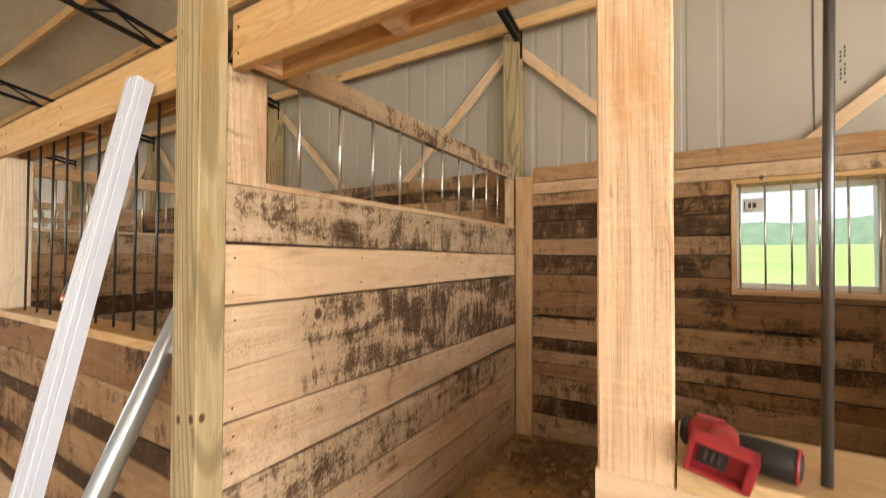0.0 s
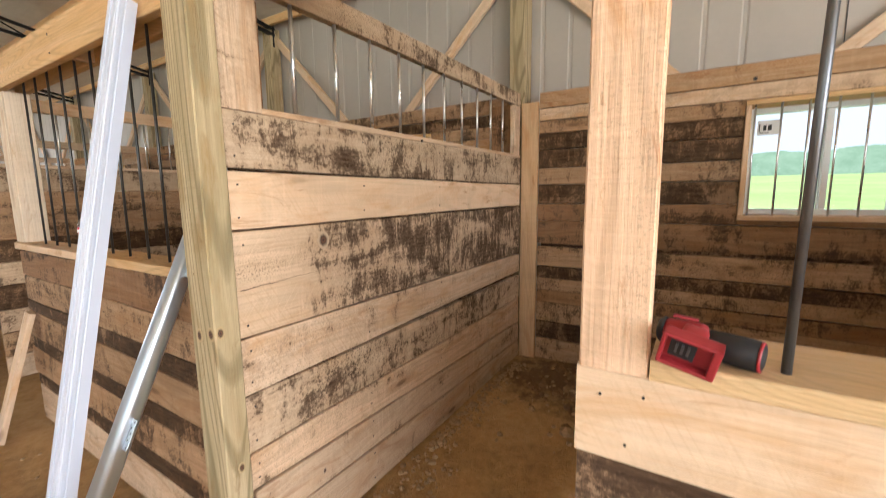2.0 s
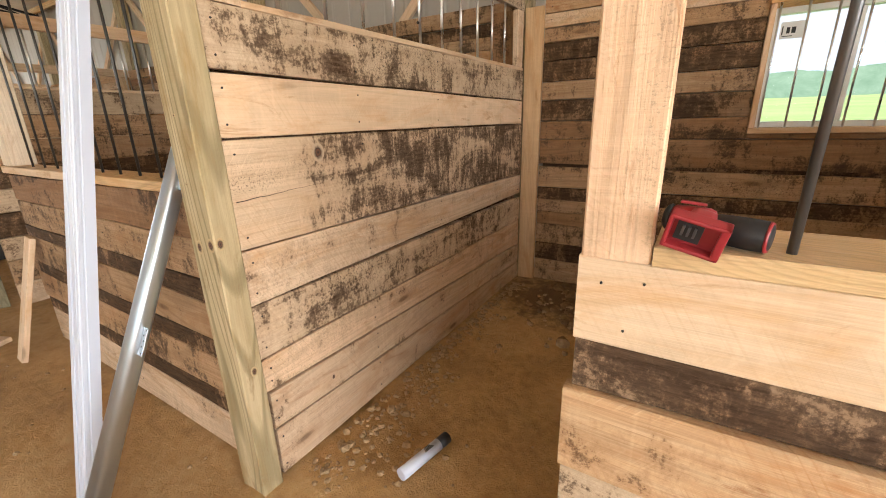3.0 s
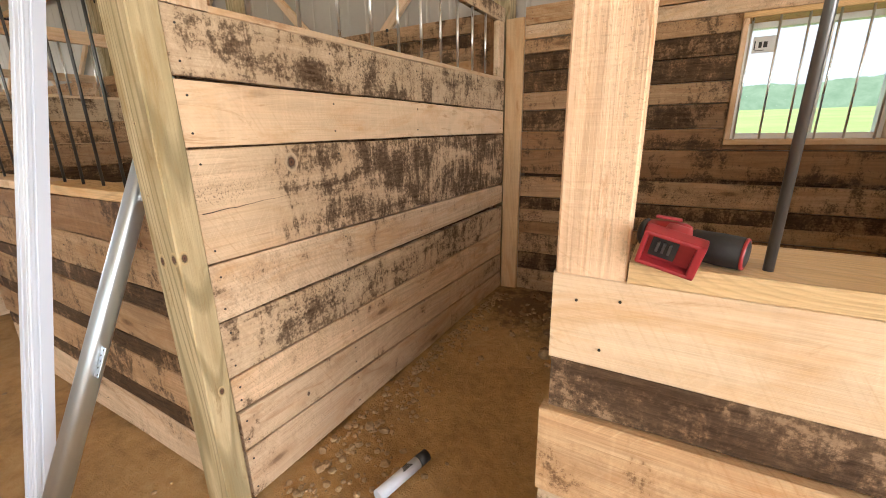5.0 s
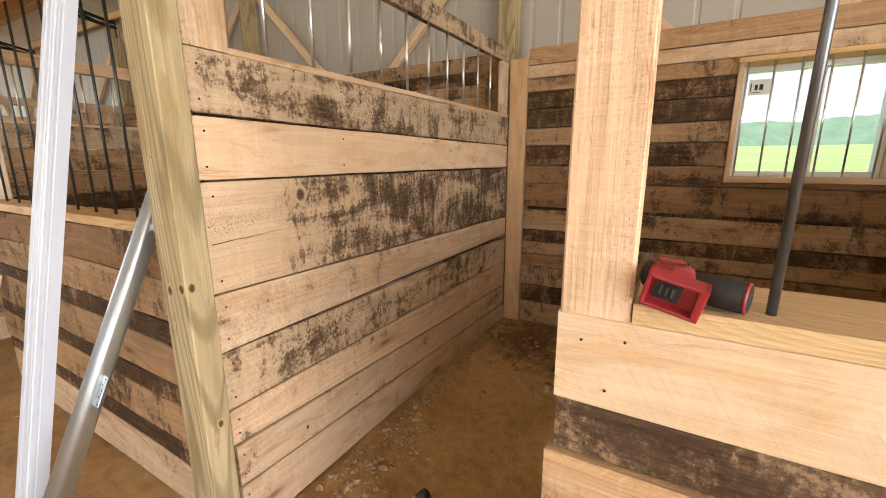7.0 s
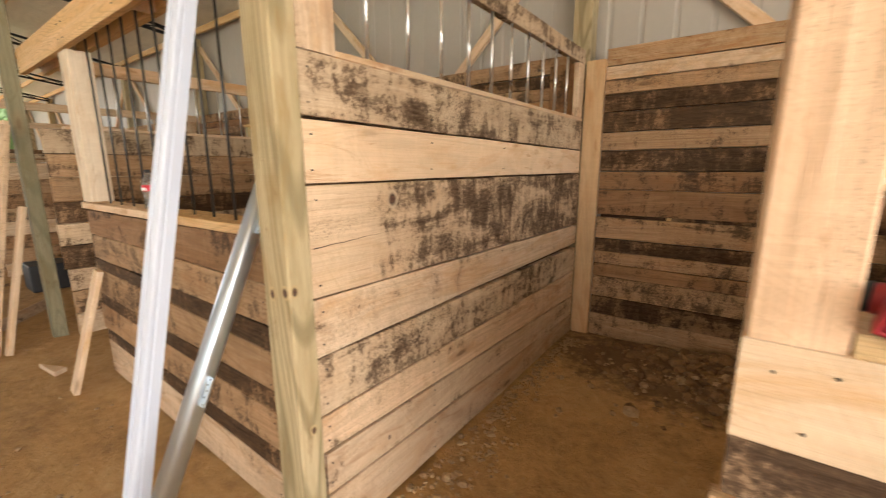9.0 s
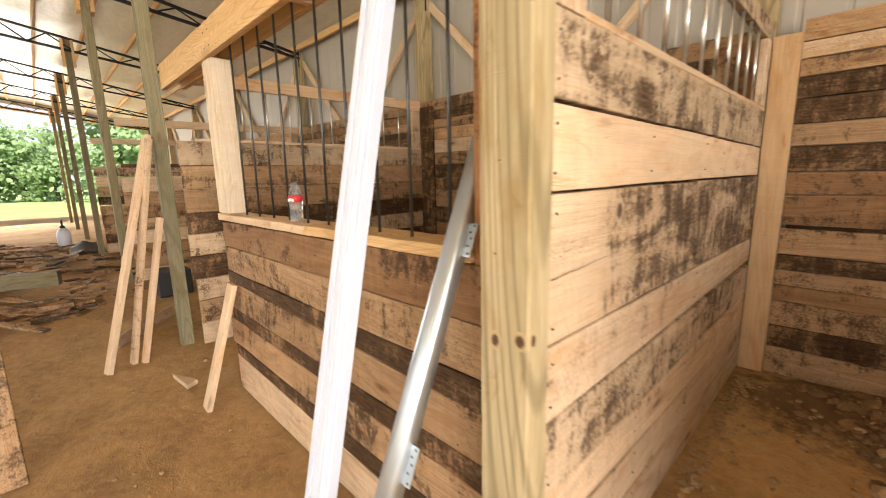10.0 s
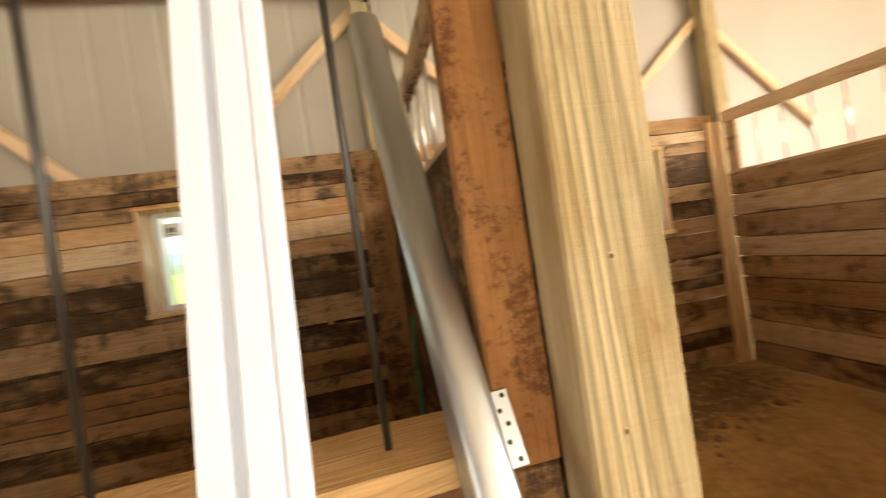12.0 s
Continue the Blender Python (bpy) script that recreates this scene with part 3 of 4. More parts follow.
while 3.36 - 0.61 * k > RIDGE_Y:
    y = 3.36 - 0.61 * k
    tagged(beam(None, (X0, y, roof_z(y) + 0.0), (X1, y, roof_z(y) + 0.0), 0.04, 0.09, LUMBER, "purlin"), "yellow pine purlin across the roof trusses", "purlin", "purlins")
    k += 1

# ---- back wall posts, braces ----
for x in STALLS[:-1]:
    post = beam(None, (x, BACK + 0.125, -0.05), (x, BACK + 0.125, 3.42), 0.14, 0.14, TREATED, "wall_post", up=(0, 1, 0))
    tagged(post, "greenish treated square post against the siding", "post", "back wall posts")
    for s in (-1, 1):
        dz = -0.20 if x > 1.5 else -0.02
        br = beam(None, (x + s * 0.06, BACK + 0.175, (3.34 if s < 0 else 3.30) + dz), (x + s * 1.22, BACK + 0.175, (2.23 if s < 0 else 2.15) + dz * 0.5), 0.04, 0.085, FRESH, "knee_brace")
        tagged(br, "pale diagonal knee brace from the post", "brace", "knee braces")

# boards of the back wall: bottom and top of each course with its timber
COURSES = [(0.0, 0.186, MID), (0.19, 0.334, DARK), (0.338, 0.500, MID), (0.504, 0.604, BROWN), (0.608, 0.705, MID), (0.709, 0.806, DARK), (0.811, 0.972, MID),
           (0.998, 1.186, BROWN), (1.19, 1.322, BROWN), (1.326, 1.476, DARK), (1.48, 1.608, MID), (1.612, 1.754, SMOKED), (1.758, 1.880, DARK), (1.884, 1.98, MID), (1.985, 2.075, LIGHT), (2.08, 2.20, STREAKED)]


def back_wall(name, x0, x1, win, shift):
    """Boards of one stall's back wall, cut round its window."""
    w = thing(name, "rough mixed barn boards on the stall's back wall", "wall", (x0, BACK, 0), kind="structure")
    spots = []
    mats = [c[2] for c in COURSES]
    for j, (lo, hi, mat) in enumerate(COURSES):
        mat = mats[(j + shift) % len(mats)] if shift else mat
        tilt = rng.uniform(-0.004, 0.004)
        y = BACK + 0.014 + rng.uniform(-0.004, 0.004)
        pieces = [(x0, x1)]
        if win and hi > WIN_Z[0] - 0.03 and lo < WIN_Z[1] + 0.03:
            pieces = [(x0, win[0] - 0.006), (win[1] + 0.006, x1)]
        if len(pieces) == 2 and lo < WIN_Z[0] - 0.05:
            plank(w, (win[0] - 0.004, y), (win[1] + 0.004, y), (lo, WIN_Z[0] - 0.033), (lo, WIN_Z[0] - 0.033), 0.028, mat, segs=3)
        for a, b in pieces:
            if b - a < 0.05:
                continue
            if win and pieces == [(x0, x1)]:
                plank(w, (a, y), (b, y), (lo, hi), (lo + tilt, hi + tilt), 0.028, mat)
            else:
                plank(w, (a, y), (b, y), (lo, hi), (lo, hi), 0.028, mat, segs=4)
            for e in (a + 0.05, b - 0.05):
                spots += [(e, y - 0.0155, lo + 0.04), (e, y - 0.0155, hi - 0.04)]
    screws(w, spots, (0, -1, 0))
    # dark strip added behind the open joint, standing in for the shade in it
    plank(w, (x0 + 0.02, BACK + 0.045), (x1 - 0.02, BACK + 0.045), (0.93, 1.04), (0.93, 1.04), 0.02, DARK, "blocking")
    # studs behind the boards
    for sx in (x0 + 0.5, x1 - 0.5):
        upright(w, (sx - 0.02, BACK + 0.08), (sx + 0.02, BACK + 0.08), (0, 2.15), (0, 2.15), 0.09, LUMBER, "stud", segs=1)
    return w


def window(name, x0, x1, sticker):
    z0, z1 = WIN_Z
    w = thing(name, "white vinyl sliding window with a pale wood surround", "window", (x0, SKIN, z0), kind="structure")
    # wooden lining of the opening
    upright(w, (x0 - 0.004, BACK + 0.10), (x0 + 0.026, BACK + 0.10), (z0, z1), (z0, z1), 0.23, FRESH, "side_lining", segs=2)
    upright(w, (x1 - 0.026, BACK + 0.10), (x1 + 0.004, BACK + 0.10), (z0, z1), (z0, z1), 0.23, FRESH, "side_lining", segs=2)
    plank(w, (x0 - 0.006, BACK + 0.092), (x1 + 0.006, BACK + 0.092), (z0 - 0.032, z0), (z0 - 0.032, z0), 0.25, FRESH, "sill", segs=3)
    plank(w, (x0 - 0.006, BACK + 0.095), (x1 + 0.006, BACK + 0.095), (z1, z1 + 0.03), (z1, z1 + 0.03), 0.25, LUMBER, "head_lining", segs=3)
    a, b, y = x0 + 0.027, x1 - 0.027, SKIN - 0.03
    mid = (a + b) / 2 + 0.035
    for p, q, wd in (((a, z0), (a + 0.035, z1), 0), ((b - 0.035, z0), (b, z1), 0), ((a + 0.036, z0), (b - 0.036, z0 + 0.035), 0), ((a + 0.036, z1 - 0.035), (b - 0.036, z1), 0)):
        ob = part("window_frame", box_bm((q[0] - p[0], 0.07, q[1] - p[1]), bevel=0.003), VINYL, w)
        place(ob, Matrix.Translation(((p[0] + q[0]) / 2, y, (p[1] + q[1]) / 2)))
    for k, (p, q, dy) in enumerate(((a + 0.037, mid + 0.02, -0.012), (mid - 0.02, b - 0.037, 0.016))):
        sash = part("sash", box_bm((0.034, 0.025, z1 - z0 - 0.075), ((q if k == 0 else p) - (p + q) / 2 + (-0.017 if k == 0 else 0.017), 0, 0), 0.003), VINYL, w)
        place(sash, Matrix.Translation(((p + q) / 2, y + dy, (z0 + z1) / 2)))
        pane = part("pane", box_bm((q - p - 0.002, 0.004, z1 - z0 - 0.075)), GLASS, w, "clear window glass")
        place(pane, Matrix.Translation(((p + q) / 2, y + dy + 0.004, (z0 + z1) / 2)))
        pane.visible_shadow = False
    if sticker:
        st = part("sticker", box_bm((0.115, 0.001, 0.095)), PAPER, w, "white window label with dark marks")
        place(st, Matrix.Translation((x0 + 0.135, y - 0.012, z1 - 0.125)))
        bm = bmesh.new()
        for dx, dz, sx, sz in ((-0.046, 0.0, 0.006, 0.05), (-0.018, 0.0, 0.016, 0.034), (0.008, 0.0, 0.020, 0.034), (-0.02, -0.032, 0.05, 0.004)):
            box_bm((sx, 0.001, sz), (dx, 0, dz), 0, bm)
        place(part("label_marks", bm, INK, st), Matrix.Translation((0, -0.0012, 0)))
        st.children[0].matrix_basis = Matrix.Translation((0, -0.0012, 0))
    # guard rods in front of the glass
    n = 6
    for i in range(n):
        x = x0 + 0.044 + 0.13 * i
        rod(w, (x, BACK - 0.012, z0 - 0.02), (x, BACK - 0.012, z1 + 0.03), 0.006, ZINC, "guard_rod", n=8)
    return w


edges = [(-10.9, -7.75), (-7.65, -4.58), (-4.45, -1.345), (-1.083, 1.62)]
for k, ((a, b), win) in enumerate(zip(edges, WINDOWS)):
    back_wall("wall_stall_back_%d" % (k + 1), a, b, win, (0, 5, 3, 0)[k] if k != 3 else 0)
    window("window_%d" % (k + 1), *win, k >= 2)

# ---- stall partitions ----
# (front height, back height) of the joints of the near partition, from the top down, with the timber below each
JOINTS = [(1.690, 1.700), (1.502, 1.480), (1.306, 1.307), (0.945, 0.905), (0.744, 0.721), (0.530, 0.521), (0.389, 0.303), (0.223, 0.142), (0.005, 0.0)]
TIMBER = [MARKED, FRESH, PATCHED, LIGHT, MARKED, LIGHT, LIGHT, LIGHT]


def partition(x, side, y0, y1, joints, timber, near, group="stall partitions", rods=10):
    """Boards on one line between two stalls, a sill, upright rods and a rail. side: +1 where the boards' good face looks to +x."""
    p = thing("stall_partition", "rough-sawn board stall partition topped by upright metal rods", "partition", (x, y0, 0), group)
    face = x
    c = face - side * 0.019
    spots = []
    for j in range(len(joints) - 1):
        (tf, tb), (bf, bb) = joints[j], joints[j + 1]
        ya = y0 + (rng.uniform(-0.006, 0.006) if j < 6 else 0.012)
        gap = (0.006, 0.006)
        if near and j == 3:
            gap = (0.003, 0.036)
        dx = rng.uniform(-0.0025, 0.0025)
        plank(p, (c + dx, ya), (c + dx, y1), (bf + gap[0], tf - 0.0015), (bb + gap[1], tb - 0.0015), 0.038, timber[j], wobble=0.0028, segs=8)
        if near:
            for yy in (y0 + 0.03, y0 + 0.62, y0 + 1.25, y1 - 0.05):
                spots += [(face + dx, yy, bf + 0.045), (face + dx, yy + 0.004, tf - 0.045)]
    if spots:
        screws(p, spots, (side, 0, 0), 0.0036)
    top = joints[0][1]
    plank(p, (c - side * 0.014, y0 + 0.14), (c - side * 0.014, y1), (joints[0][0], joints[0][0] + 0.022), (top, top + 0.022), 0.062, FRESH, "sill")
    lo, hi = 2.085, 2.185
    plank(p, (c - side * 0.006, y0 + 0.02), (c - side * 0.006, y1), (lo + 0.0, hi), (lo + 0.02, hi + 0.02), 0.04, MARKED if near else FRESH, "top_rail", wobble=0.003)
    upright(p, (c, y1 - 0.13), (c, y1 - 0.02), (top + 0.023, lo + 0.014), (top + 0.023, lo + 0.014), 0.04, LIGHT, "end_upright", segs=1)
    for k in range(rods):
        y = y0 + 0.294 + 0.2095 * k
        if y < y1 - 0.14:
            rod(p, (c, y, top + 0.02), (c, y, lo + 0.01 + 0.004 * k), 0.0075, ZINC, "rod")
    return p


near_part = partition(-1.225, 1, 0.752, 3.255, JOINTS, TIMBER, True)
upright(near_part, (-1.244, 0.752), (-1.244, 0.895), (1.692, 2.062), (1.692, 2.062), 0.04, LIGHT, "front_upright", "pale upright board with a brown stain", segs=2)
upright(near_part, (-1.283, 0.80), (-1.283, 0.93), (1.692, 2.062), (1.692, 2.062), 0.036, BROWN, "front_upright", segs=2)
# panels added behind the planks to block light; their dark colour blackens the gaps
for ya, yb in ((0.80, 2.02), (2.023, 3.24)):
    plank(near_part, (-1.292, ya), (-1.292, yb), (0.01, 1.685), (0.01, 1.69), 0.012, DARK, "backing_panel", "dark plywood panel added behind the planks to block light in the gaps", segs=2)
FAR_JOINTS = [(z, z) for z in (1.66, 1.47, 1.29, 1.10, 0.93, 0.75, 0.56, 0.38, 0.19, 0.0)]
pool = [MID, BROWN, MID, DARK, LIGHT, MARKED, LIGHT, MID, DARK]
partition(-4.46, 1, 0.78, 3.28, FAR_JOINTS, [MARKED, MID, MID, SMOKED, MARKED, SMOKED, LIGHT, MID, LIGHT], False)
third = partition(-7.62, 1, 0.78, 3.28, [(z, z) for z in (1.40, 1.22, 1.04, 0.86, 0.70, 0.52, 0.35, 0.17, 0.0)], [LIGHT, MID, BROWN, MID, LIGHT, BROWN, MID, LIGHT], False, rods=0)
for z0, z1, m in ((1.47, 1.49, BROWN), (1.55, 1.60, SMOKED)):
    plank(third, (-7.64, 0.80), (-7.64, 3.26), (z0, z1), (z0, z1), 0.03, m, "rail")
partition(-10.9, 1, 0.78, 3.28, FAR_JOINTS, pool[5:] + pool[:5], False, rods=0)
right_part = partition(1.66, -1, 0.78, 3.25, FAR_JOINTS, [MID, LIGHT, MID, LIGHT, MID, BROWN, MID, LIGHT, MID], False)
# panel added so no daylight shows between these planks
plank(right_part, (1.715, 0.80), (1.715, 3.24), (0.01, 1.655), (0.01, 1.655), 0.012, MID, "backing_panel", segs=2)
for x, hw, m in ((-1.155, 0.069, CORNER), (-4.36, 0.107, DARK), (-1.40, 0.107, BROWN), (1.60, 0.07, CORNER)):
    cb = upright(None, (x - hw, BACK - 0.014), (x + hw, BACK - 0.014), (0.0, 2.13), (0.0, 2.13), 0.034, m, "corner_board", segs=1)
    tagged(cb, "upright orange-tan board covering the stall corner", "board", "corner boards")

# a drying crack from the front end of the wide board
bm = bmesh.new()
path = [(0.762 + 0.03 * i, 1.112 + 0.0013 * i + 0.005 * noise.noise((i * 0.6, 2, 0)), 0.0016 * (1 - i / 13)) for i in range(13)]
rails = [[bm.verts.new((-1.2190, y, z + e * w)) for e in (-1, 1)] for y, z, w in path]
for a, b in zip(rails, rails[1:]):
    bm.faces.new((a[0], b[0], b[1], a[1]))
place(part("crack", bm, CRACK, near_part, "dark drying crack"), Matrix.Identity(4))

# ---- front posts and headers ----
front = thing("corner_post", "square treated pine post with knots and greenish grain", "post", (-1.275, 0.735, 0))
beam(front, (-1.278, 0.706, -0.1), (-1.278, 0.706, 3.88), 0.134, 0.084, TREATED, "post", up=(0, 1, 0), wobble=0.001)


def knot(parent, at, normal, wide, high, material=None):
    """A low round boss on the timber's face."""
    bm = bmesh.new()
    n = 18
    loops = [[bm.verts.new((r * math.cos(6.2832 * i / n) * (1 + 0.1 * math.sin(3 * i)), r * math.sin(6.2832 * i / n), z)) for i in range(n)] for r, z in ((1.0, 0.0), (0.97, 0.0006), (0.55, 0.0012))]
    for a, b in zip(loops, loops[1:]):
        for i in range(n):
            bm.faces.new((a[i], a[(i + 1) % n], b[(i + 1) % n], b[i]))
    bm.faces.new(loops[-1])
    bm.faces.new(loops[0][::-1])
    ob = part("knot", bm, material or KNOT, parent, "dark resinous knot")
    q = Vector(normal).to_track_quat("Z", "Y").to_matrix().to_4x4()
    q.translation = at
    return place(ob, q @ Matrix.Diagonal((wide, high, 1, 1)))


for at, kn, kw, kh in (((-1.299, 0.6635, 0.979), (0, -1, 0), 0.017, 0.024), ((-1.232, 0.6635, 0.993), (0, -1, 0), 0.019, 0.023), ((-1.2105, 0.681, 0.996), (1, 0, 0), 0.014, 0.022), ((-1.287, 0.6635, 1.38), (0, -1, 0), 0.005, 0.005), ((-1.2095, 0.712, 0.52), (1, 0, 0), 0.013, 0.02), ((-1.31, 0.6635, 2.14), (0, -1, 0), 0.007, 0.01), ((-1.30, 0.6635, 1.18), (0, -1, 0), 0.004, 0.005)):
    knot(front, at, kn, kw, kh)
knot(near_part, (-1.2205, 1.123, 1.243), (1, 0, 0), 0.030, 0.036, BOARD_KNOT)
for x in (-4.645, -7.7, -10.95, -14.15, -17.35, -20.5, 1.83):
    top = 3.88
    gp = thing("aisle_post", "grey-green treated post standing along the aisle", "post", (x, 0.70, 0), "aisle posts")
    beam(gp, (x, 0.70, -0.1), (x, 0.70, top), 0.092, 0.092, GREEN, "post", up=(0, 1, 0))
    if x < -5:
        for dy in (-0.068, 0.068):
            beam(gp, (x, 0.70 + dy, 3.42), (x, 0.70 + dy, 3.86), 0.17, 0.04, LUMBER, "cleat", "orange-yellow pine cleat", up=(0, 1, 0))


def header(name, label, x0, x1, y, lo, hi, ends):
    hd = thing(name, label, "header beam", (x0, y, lo))
    plank(hd, (x0, y), (x1, y), (lo, hi), (lo, hi), 0.038, LUMBER, "outer_board", wobble=0.001)
    plank(hd, (x0 + 0.03, y + 0.118), (x1, y + 0.118), (lo + 0.012, hi), (lo + 0.012, hi), 0.038, LUMBER, "inner_board", wobble=0.001)
    for x in ends:
        plank(hd, (x, y + 0.059), (x + 0.038, y + 0.059), (lo + 0.003, lo + 0.09), (lo + 0.003, lo + 0.09), 0.078, FRESH, "spacer_block", segs=1)
    spots = [(x0 + dx, y - 0.0195, z) for dx in (0.03, 1.12, 1.2, 2.0) for z in (lo + 0.04, hi - 0.05) if x0 + dx < x1]
    screws(hd, spots, (0, -1, 0), 0.004)
    return hd


door_header = header("door_header", "doubled yellow pine header over the stall doorway", -1.208, 1.76, 0.778, 2.044, 2.215, (-1.16, -0.66, 0.9))
for at, kw, kh in (((-0.746, 0.7585, 2.133), 0.019, 0.010), ((-0.695, 0.7585, 2.188), 0.011, 0.014)):
    knot(door_header, at, (0, -1, 0), kw, kh, BOARD_KNOT)
knot(near_part, (-1.2205, 1.067, 0.281), (1, 0, 0), 0.011, 0.015, BOARD_KNOT)
header("window_header", "doubled pine header over the barred stall front", -4.50, -1.347, 0.752, 2.03, 2.20, (-3.6, -2.4))

# ---- left stall front ----
lf = thing("stall_front", "rough board stall front under a barred opening", "stall front", (-3.45, 0.74, 0))
L_JOINTS = [(1.105, 1.122), (0.955, 0.955), (0.80, 0.80), (0.735, 0.70), (0.56, 0.54), (0.49, 0.45), (0.32, 0.29), (0.25, 0.19), (0.02, 0.005)]
for j, mat in enumerate((BROWN, MID, SMOKED, MID, SMOKED, MID, SMOKED, LIGHT)):
    (ta, tb), (ba, bb) = L_JOINTS[j], L_JOINTS[j + 1]
    plank(lf, (-3.46 - (0.05 if j == 5 else 0.0), 0.762), (-1.352, 0.762), (ba + 0.004, ta), (bb + 0.004, tb), 0.036, mat, wobble=0.003, segs=8)
screws(lf, [(x, 0.7435, z) for x in (-3.42, -2.3, -1.5) for z in (0.1, 0.26, 0.41, 0.57, 0.73, 0.89, 1.04)], (0, -1, 0))
plank(lf, (-3.47, 0.80), (-2.35, 0.80), (1.118, 1.156), (1.122, 1.16), 0.15, FRESH, "sill", wobble=0.002)
plank(lf, (-2.345, 0.805), (-1.434, 0.805), (1.122, 1.16), (1.126, 1.164), 0.155, LUMBER, "sill", wobble=0.002)
upright(lf, (-1.430, 0.762), (-1.348, 0.762), (1.124, 2.03), (1.124, 2.03), 0.04, RUSTY, "upright", "orange-brown weathered upright board", segs=3)
upright(lf, (-1.385, 0.80), (-1.352, 0.80), (1.166, 2.03), (1.166, 2.03), 0.03, RUSTY, "upright", segs=2)
upright(lf, (-3.53, 0.77), (-3.40, 0.77), (1.158, 2.028), (1.158, 2.028), 0.038, PALE, "upright", "pale new upright", segs=3)
upright(lf, (-3.405, 0.81), (-3.367, 0.81), (1.158, 2.028), (1.158, 2.028), 0.115, PALE, "upright", segs=3)
for k in range(10):
    x = -1.566 - 0.170 * k - 0.0010 * k * k
    rod(lf, (x, 0.795, 1.15), (x + 0.006, 0.795, 2.06), 0.0053, BAR_STEEL, "bar", n=10)

# ---- right stall front with its post and ledge ----
rp = upright(None, (-0.139, 0.776), (-0.022, 0.776), (1.100, 2.046), (1.100, 2.046), 0.038, JAMB, "door_jamb", segs=4)
tagged(rp, "pale sawn door jamb with dark screw holes", "door jamb")
rp2 = upright(None, (-0.139, 0.87), (-0.101, 0.87), (0.0, 2.04), (0.0, 2.04), 0.14, FRESH, "jamb_side", segs=3)
tagged(rp2, "pale upright board behind the door jamb", "door jamb")
rf = thing("stall_front", "rough-sawn board stall front with a new pine ledge", "stall front", (-0.14, 0.765, 0))
plank(rf, (-0.144, 0.780), (1.76, 0.780), (0.923, 1.098), (0.925, 1.092), 0.030, FRESH, "plank", "pale freshly sawn wide board", wobble=0.002)
plank(rf, (-0.142, 0.797), (1.76, 0.797), (0.806, 0.920), (0.84, 0.922), 0.034, MOTTLED, wobble=0.003)
plank(rf, (-0.156, 0.782), (1.76, 0.782), (0.60, 0.802), (0.60, 0.836), 0.040, STREAKED, wobble=0.003)
for lo, hi, mat in ((0.40, 0.596, MARKED), (0.20, 0.396, MID), (0.01, 0.196, BROWN)):
    plank(rf, (-0.15, 0.785), (1.76, 0.785), (lo, hi), (lo, hi), 0.036, mat)
plank(rf, (-0.020, 0.862), (1.76, 0.862), (1.098, 1.134), (1.094, 1.13), 0.215, LEDGE, "ledge", "new yellow pine ledge", wobble=0.001)
rod(rf, (0.167, 0.806, 1.12), (0.189, 0.845, 2.10), 0.0072, PIPE_STEEL, "bar", "thick grey steel bar", 14)
screws(rf, [(-0.054, 0.7650, 0.961), (-0.10, 0.765, 1.05), (-0.028, 0.765, 1.06), (0.33, 0.765, 1.0)], (0, -1, 0))
screws(rp, [(-0.111, 0.7568, 1.598), (-0.05, 0.7568, 1.607), (-0.067, 0.7568, 1.748), (-0.112, 0.7568, 1.141)], (0, -1, 0), 0.003)

# ---- loose things: long metal pieces leaning on the stall front ----


def extrude(name, outline, length, material, parent, label="", smooth=False):
    """A closed outline (u, v) drawn out along z from 0 to length, in short steps."""
    bm = bmesh.new()
    rings = [[bm.verts.new((u, v, length * k)) for u, v in outline] for k in (0, 0.5, 1)]
    n = len(outline)
    for a, b in zip(rings, rings[1:]):
        for i in range(n):
            bm.faces.new((a[i], a[(i + 1) % n], b[(i + 1) % n], b[i]))
    bm.faces.new(rings[0])
    bm.faces.new(rings[-1][::-1])
    return part(name, bm, material, parent, label, smooth)


def lean_pose(base, top, turn=0.0):
    base, top = Vector(base), Vector(top)
    z = (top - base).normalized()
    y = z.cross(Vector((1, 0, 0))).normalized()
    x = y.cross(z)
    m = Matrix((x, y, z)).transposed().to_4x4() @ Matrix.Rotation(radians(turn), 4, "Z")
    m.translation = base
    return m


channel = thing("door_trim_channel", "long white enamelled metal trim channel leaning on the header", "metal trim", (-1.658, 0.252, 0))
face = [(-0.033, 0.004), (-0.031, -0.003), (-0.014, -0.003), (-0.012, 0.005), (-0.006, 0.005), (-0.004, -0.003), (0.014, -0.003), (0.015, -0.001), (0.017, -0.001), (0.018, -0.003), (0.028, -0.003), (0.0305, 0.0), (0.0305, 0.003), (-0.030, 0.008)]
flange = [(0.027, 0.0035), (0.031, 0.0035), (0.031, 0.012), (0.028, 0.014), (0.028, 0.018), (0.031, 0.020), (0.031, 0.052), (0.027, 0.052)]
for nm, outline in (("face", face), ("flange", flange), ("back_flange", [(-u, v) for u, v in flange[::-1]])):
    place(extrude(nm, outline, 2.12, WHITE_STEEL, channel), lean_pose((-1.658, 0.252, 0.0), (-1.636, 0.678, 2.12), 8))

